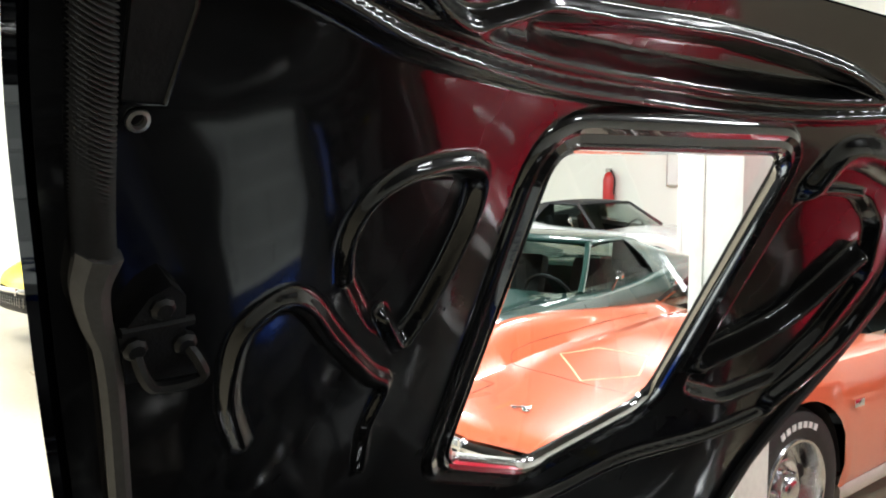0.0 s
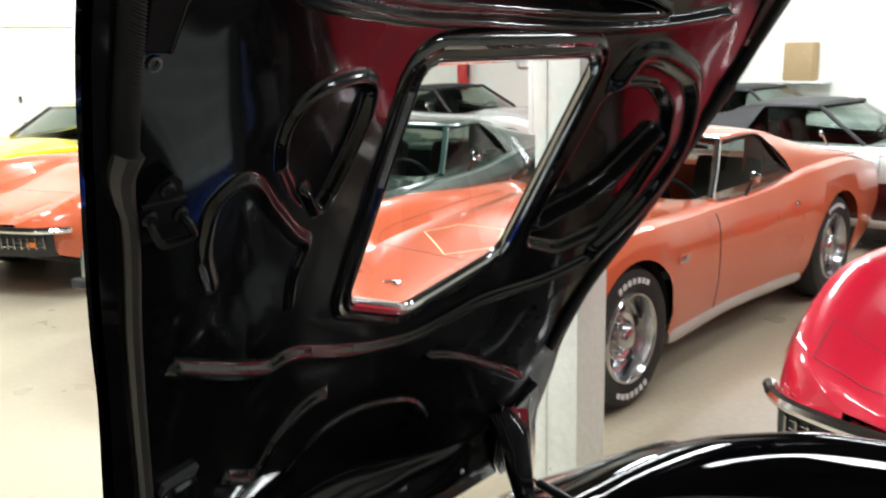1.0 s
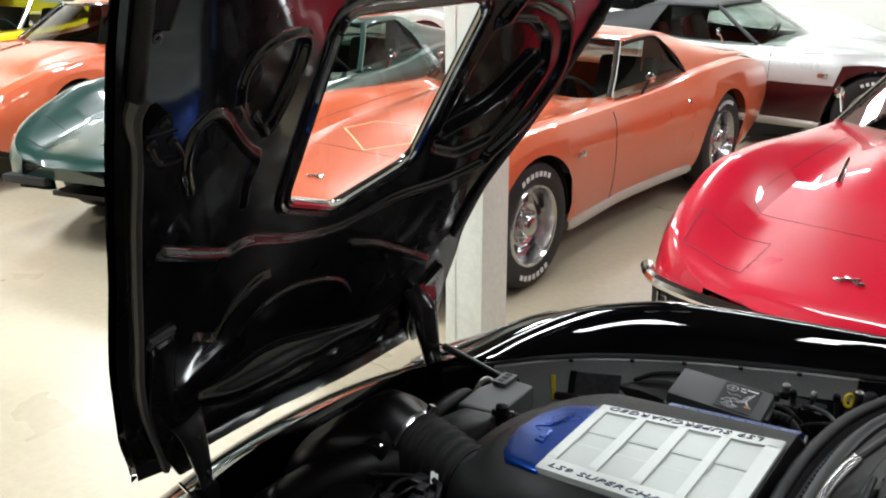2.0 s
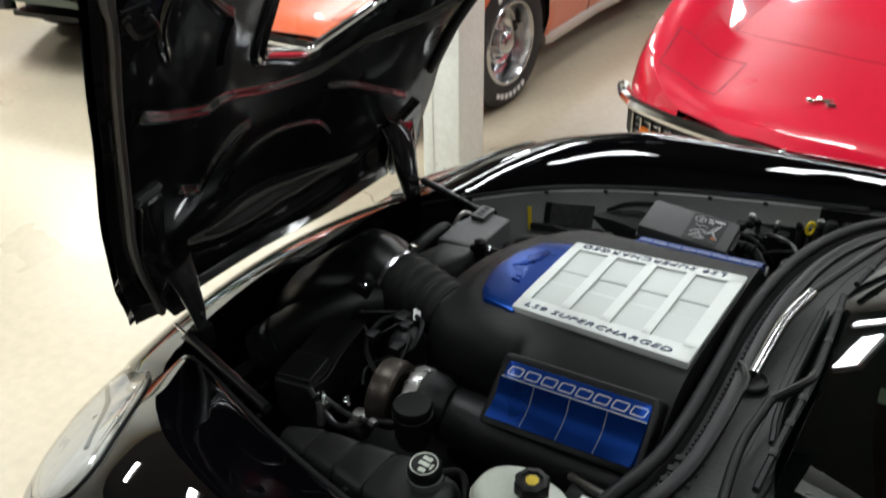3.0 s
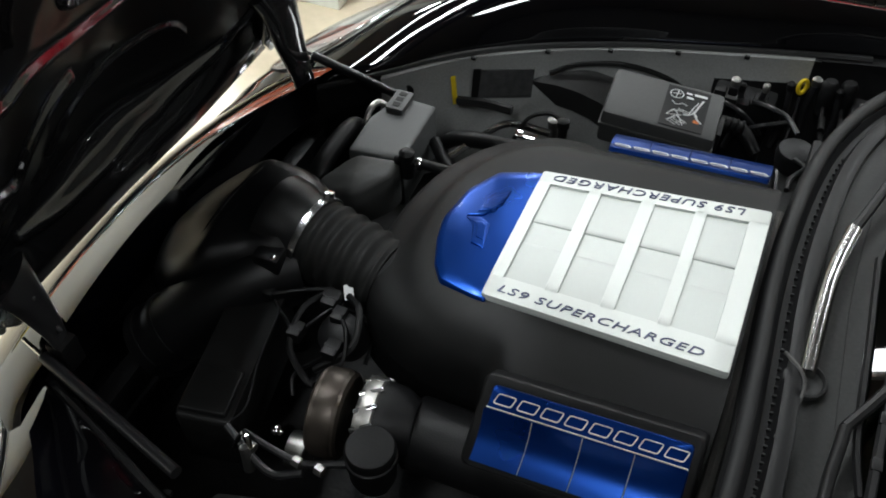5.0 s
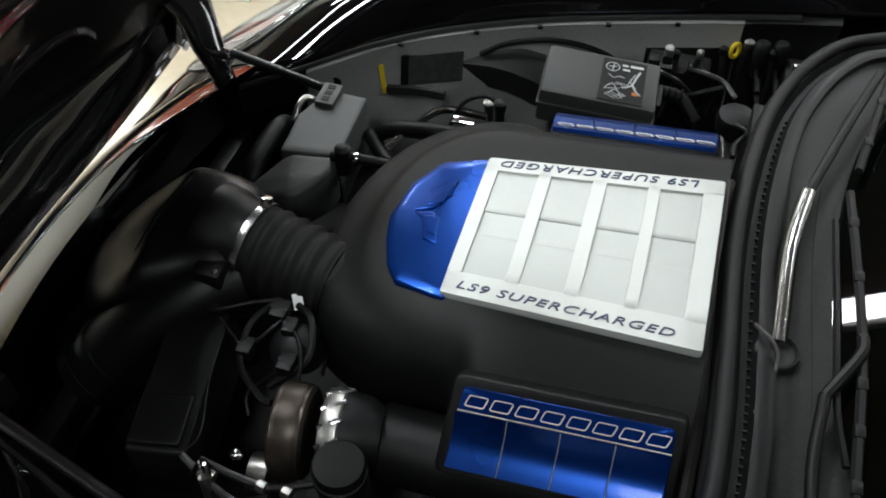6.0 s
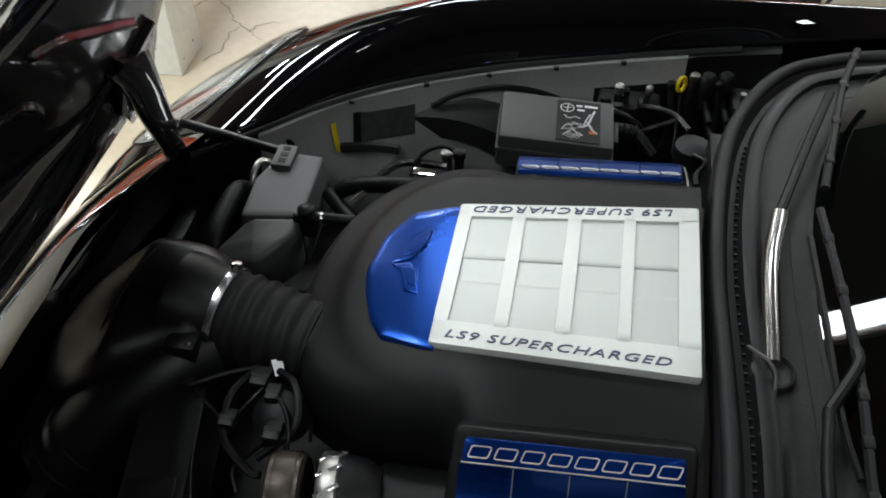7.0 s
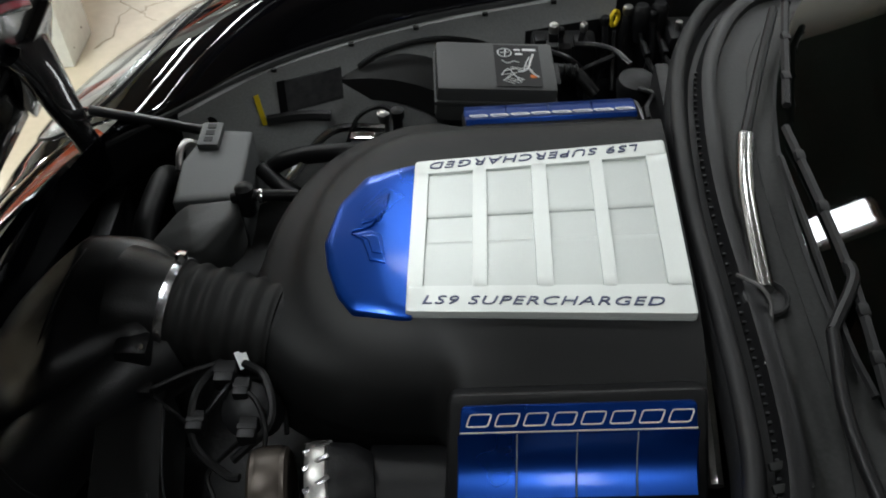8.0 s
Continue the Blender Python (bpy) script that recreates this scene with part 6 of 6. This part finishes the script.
for k in range(4, len(P1) - 50):
    p = P1[k]
    part("seal_tooth", box(-.003, .003, -.0018, .0018, -.013, -.007, .0006, Matrix.Translation(p)), M_RUBBER, sports_car)
for k in range(9):
    y = .36 + k * .028
    part("louvre", box(-.024, .024, -.005, .005, -.006, .001, .002, pose(.150 + .012 * k / 8, y, .8485 + .0008 * k, 18, 0, 12)), M_COWL, sports_car)
part("wiper_hole", lathe([(.031, -.002), (.030, .004), (.027, .006), (.025, .002), (.024, -.006), (0, -.006)], axis((.183, .824, .862), (0, 0, 1)), 28), M_TYRE, sports_car)


def wiper(pts, bl, label, material, r=.0125):
    w = part("wiper_arm", tube(pts[:3], r, 12, 6), material, sports_car, label)
    part("arm_tail", tube(pts[2:], .008, 8, 4), M_PLASTIC, w)
    part("wiper_blade", tube(bl, .007, 6, 4), M_RUBBER, w, "black rubber wiper blade")
    L = spline(bl, 4)
    for k in range(2, len(L) - 1, 3):
        part("blade_clip", box(-.007, .007, -.010, .010, -.004, .007, .003, Matrix.Translation(L[k])), M_PLASTIC, w)
    return w


wiper([(.182, .832, .868), (.186, 1.00, .885), (.205, 1.115, .890), (.255, 1.27, .90), (.31, 1.43, .905)], [(.275, 1.17, .905), (.30, 1.30, .912), (.33, 1.44, .915), (.37, 1.56, .915)], "dark chrome wiper arm with black tail", M_ARM)
passenger = wiper([(.262, .36, .875), (.228, .60, .890), (.236, .739, .903), (.276, .808, .912), (.281, .838, .910)], [(.263, 1.12, .903), (.273, .985, .905), (.281, .838, .905), (.280, .746, .903), (.277, .648, .898), (.276, .54, .890)], "black wiper arm resting on the windscreen", M_PLASTIC, .0085)
part("blade_spine", tube([(.246, 1.065, .893), (.250, .89, .897), (.253, .73, .897), (.266, .650, .893)], .0055, 6, 4), M_PLASTIC, passenger, "slim black spine of the blade")
part("washer_tube", tube([(.150, .858, .868), (.157, .840, .880), (.171, .824, .884), (.182, .806, .876), (.180, .780, .862), (.168, .745, .864), (.160, .715, .864)], .0028, 6), M_SEAL, sports_car)


def screen(c, t):
    """The windscreen: c -1..1 across, t 0..1 up."""
    x = .247 + .25 * abs(c) ** 2.2 + .95 * t
    z = .882 + .36 * t - .10 * t * t - .05 * abs(c) ** 3 * (1 - t)
    return (x, C + c * (.76 - .20 * t), z)


bm = bmesh.new()
rings(bm, [[screen(-1 + 2 * i / 24, j / 12) for i in range(25)] for j in range(13)], closed=False)
ws = part("windscreen", bm, M_SMOKE, sports_car, "dark greenish raked windscreen")
bm = bmesh.new()
rings(bm, [[Vector(screen(-1 + 2 * i / 24, t)) - Vector((0, 0, .005)) for i in range(25)] for t in (-.004, .03, .10, .14)], closed=False)
part("screen_border", bm, M_RUBBER, ws, "black border of the glass")
part("dashboard", box(.42, .95, C - .60, C + .60, .72, .86, .06), M_TUB, sports_car, "dark dashboard top")
bm = bmesh.new()
rings(bm, [[(1.21 + .08 * c * c + 1.7 * t, C + c * (.56 - .05 * t), 1.145 + .10 * math.sin(math.pi * min(1, t * 1.1 + .05)) - .33 * t * t) for c in (-1 + 2 * i / 12 for i in range(13))] for t in (k / 14 for k in range(15))], closed=False)
ob = part("roof", bm, M_BLACK, sports_car)
ob.modifiers.new("thick", "SOLIDIFY").thickness = .02
for sx in (1, -1):
    bm = bmesh.new()
    rings(bm, [[(.55 + 2.4 * t + .7 * (1 - t) * h, C + sx * (.755 - .20 * h * math.sin(math.pi * min(1, .25 + t))), .86 + .29 * h * math.sin(math.pi * min(1, .12 + t * .85))) for h in (0, .25, .5, .75, 1)] for t in (k / 14 for k in range(15))], closed=False)
    part("side_glass", bm, M_SMOKE, sports_car, "dark side window")
bm = bmesh.new()
rows = []
for k in range(24):
    x = 1.9 + 1.34 * k / 23
    (dl, zl), (dr, zr) = key2(LIP_L, x), key2(LIP_R, x)
    rows.append([(x, C - dl + (dl + dr) * (c + 1) / 2, (zl + zr) / 2 + .035 * (1 - c * c)) for c in (-1 + i / 8 for i in range(17))])
rings(bm, rows, closed=False)
part("rear_deck", bm, M_BLACK, sports_car)
part("tail_panel", box(3.16, 3.25, C - .70, C + .70, .27, .75, .045), M_BLACK, sports_car)
for sx in (-.52, -.34, .34, .52):
    part("tail_lamp", lathe([(.062, 0), (.062, .012), (.045, .02), (0, .022)], axis((3.245, C + sx, .60), (1, 0, 0)), 20), M_EXT, sports_car, "round red tail lamp")
part("cabin_floor", box(.2, 3.1, C - .78, C + .78, .18, .24, 0), M_TUB, sports_car)
part("nose_underside", box(-1.1, .2, C - .6, C + .6, .16, .20, 0), M_TUB, sports_car)
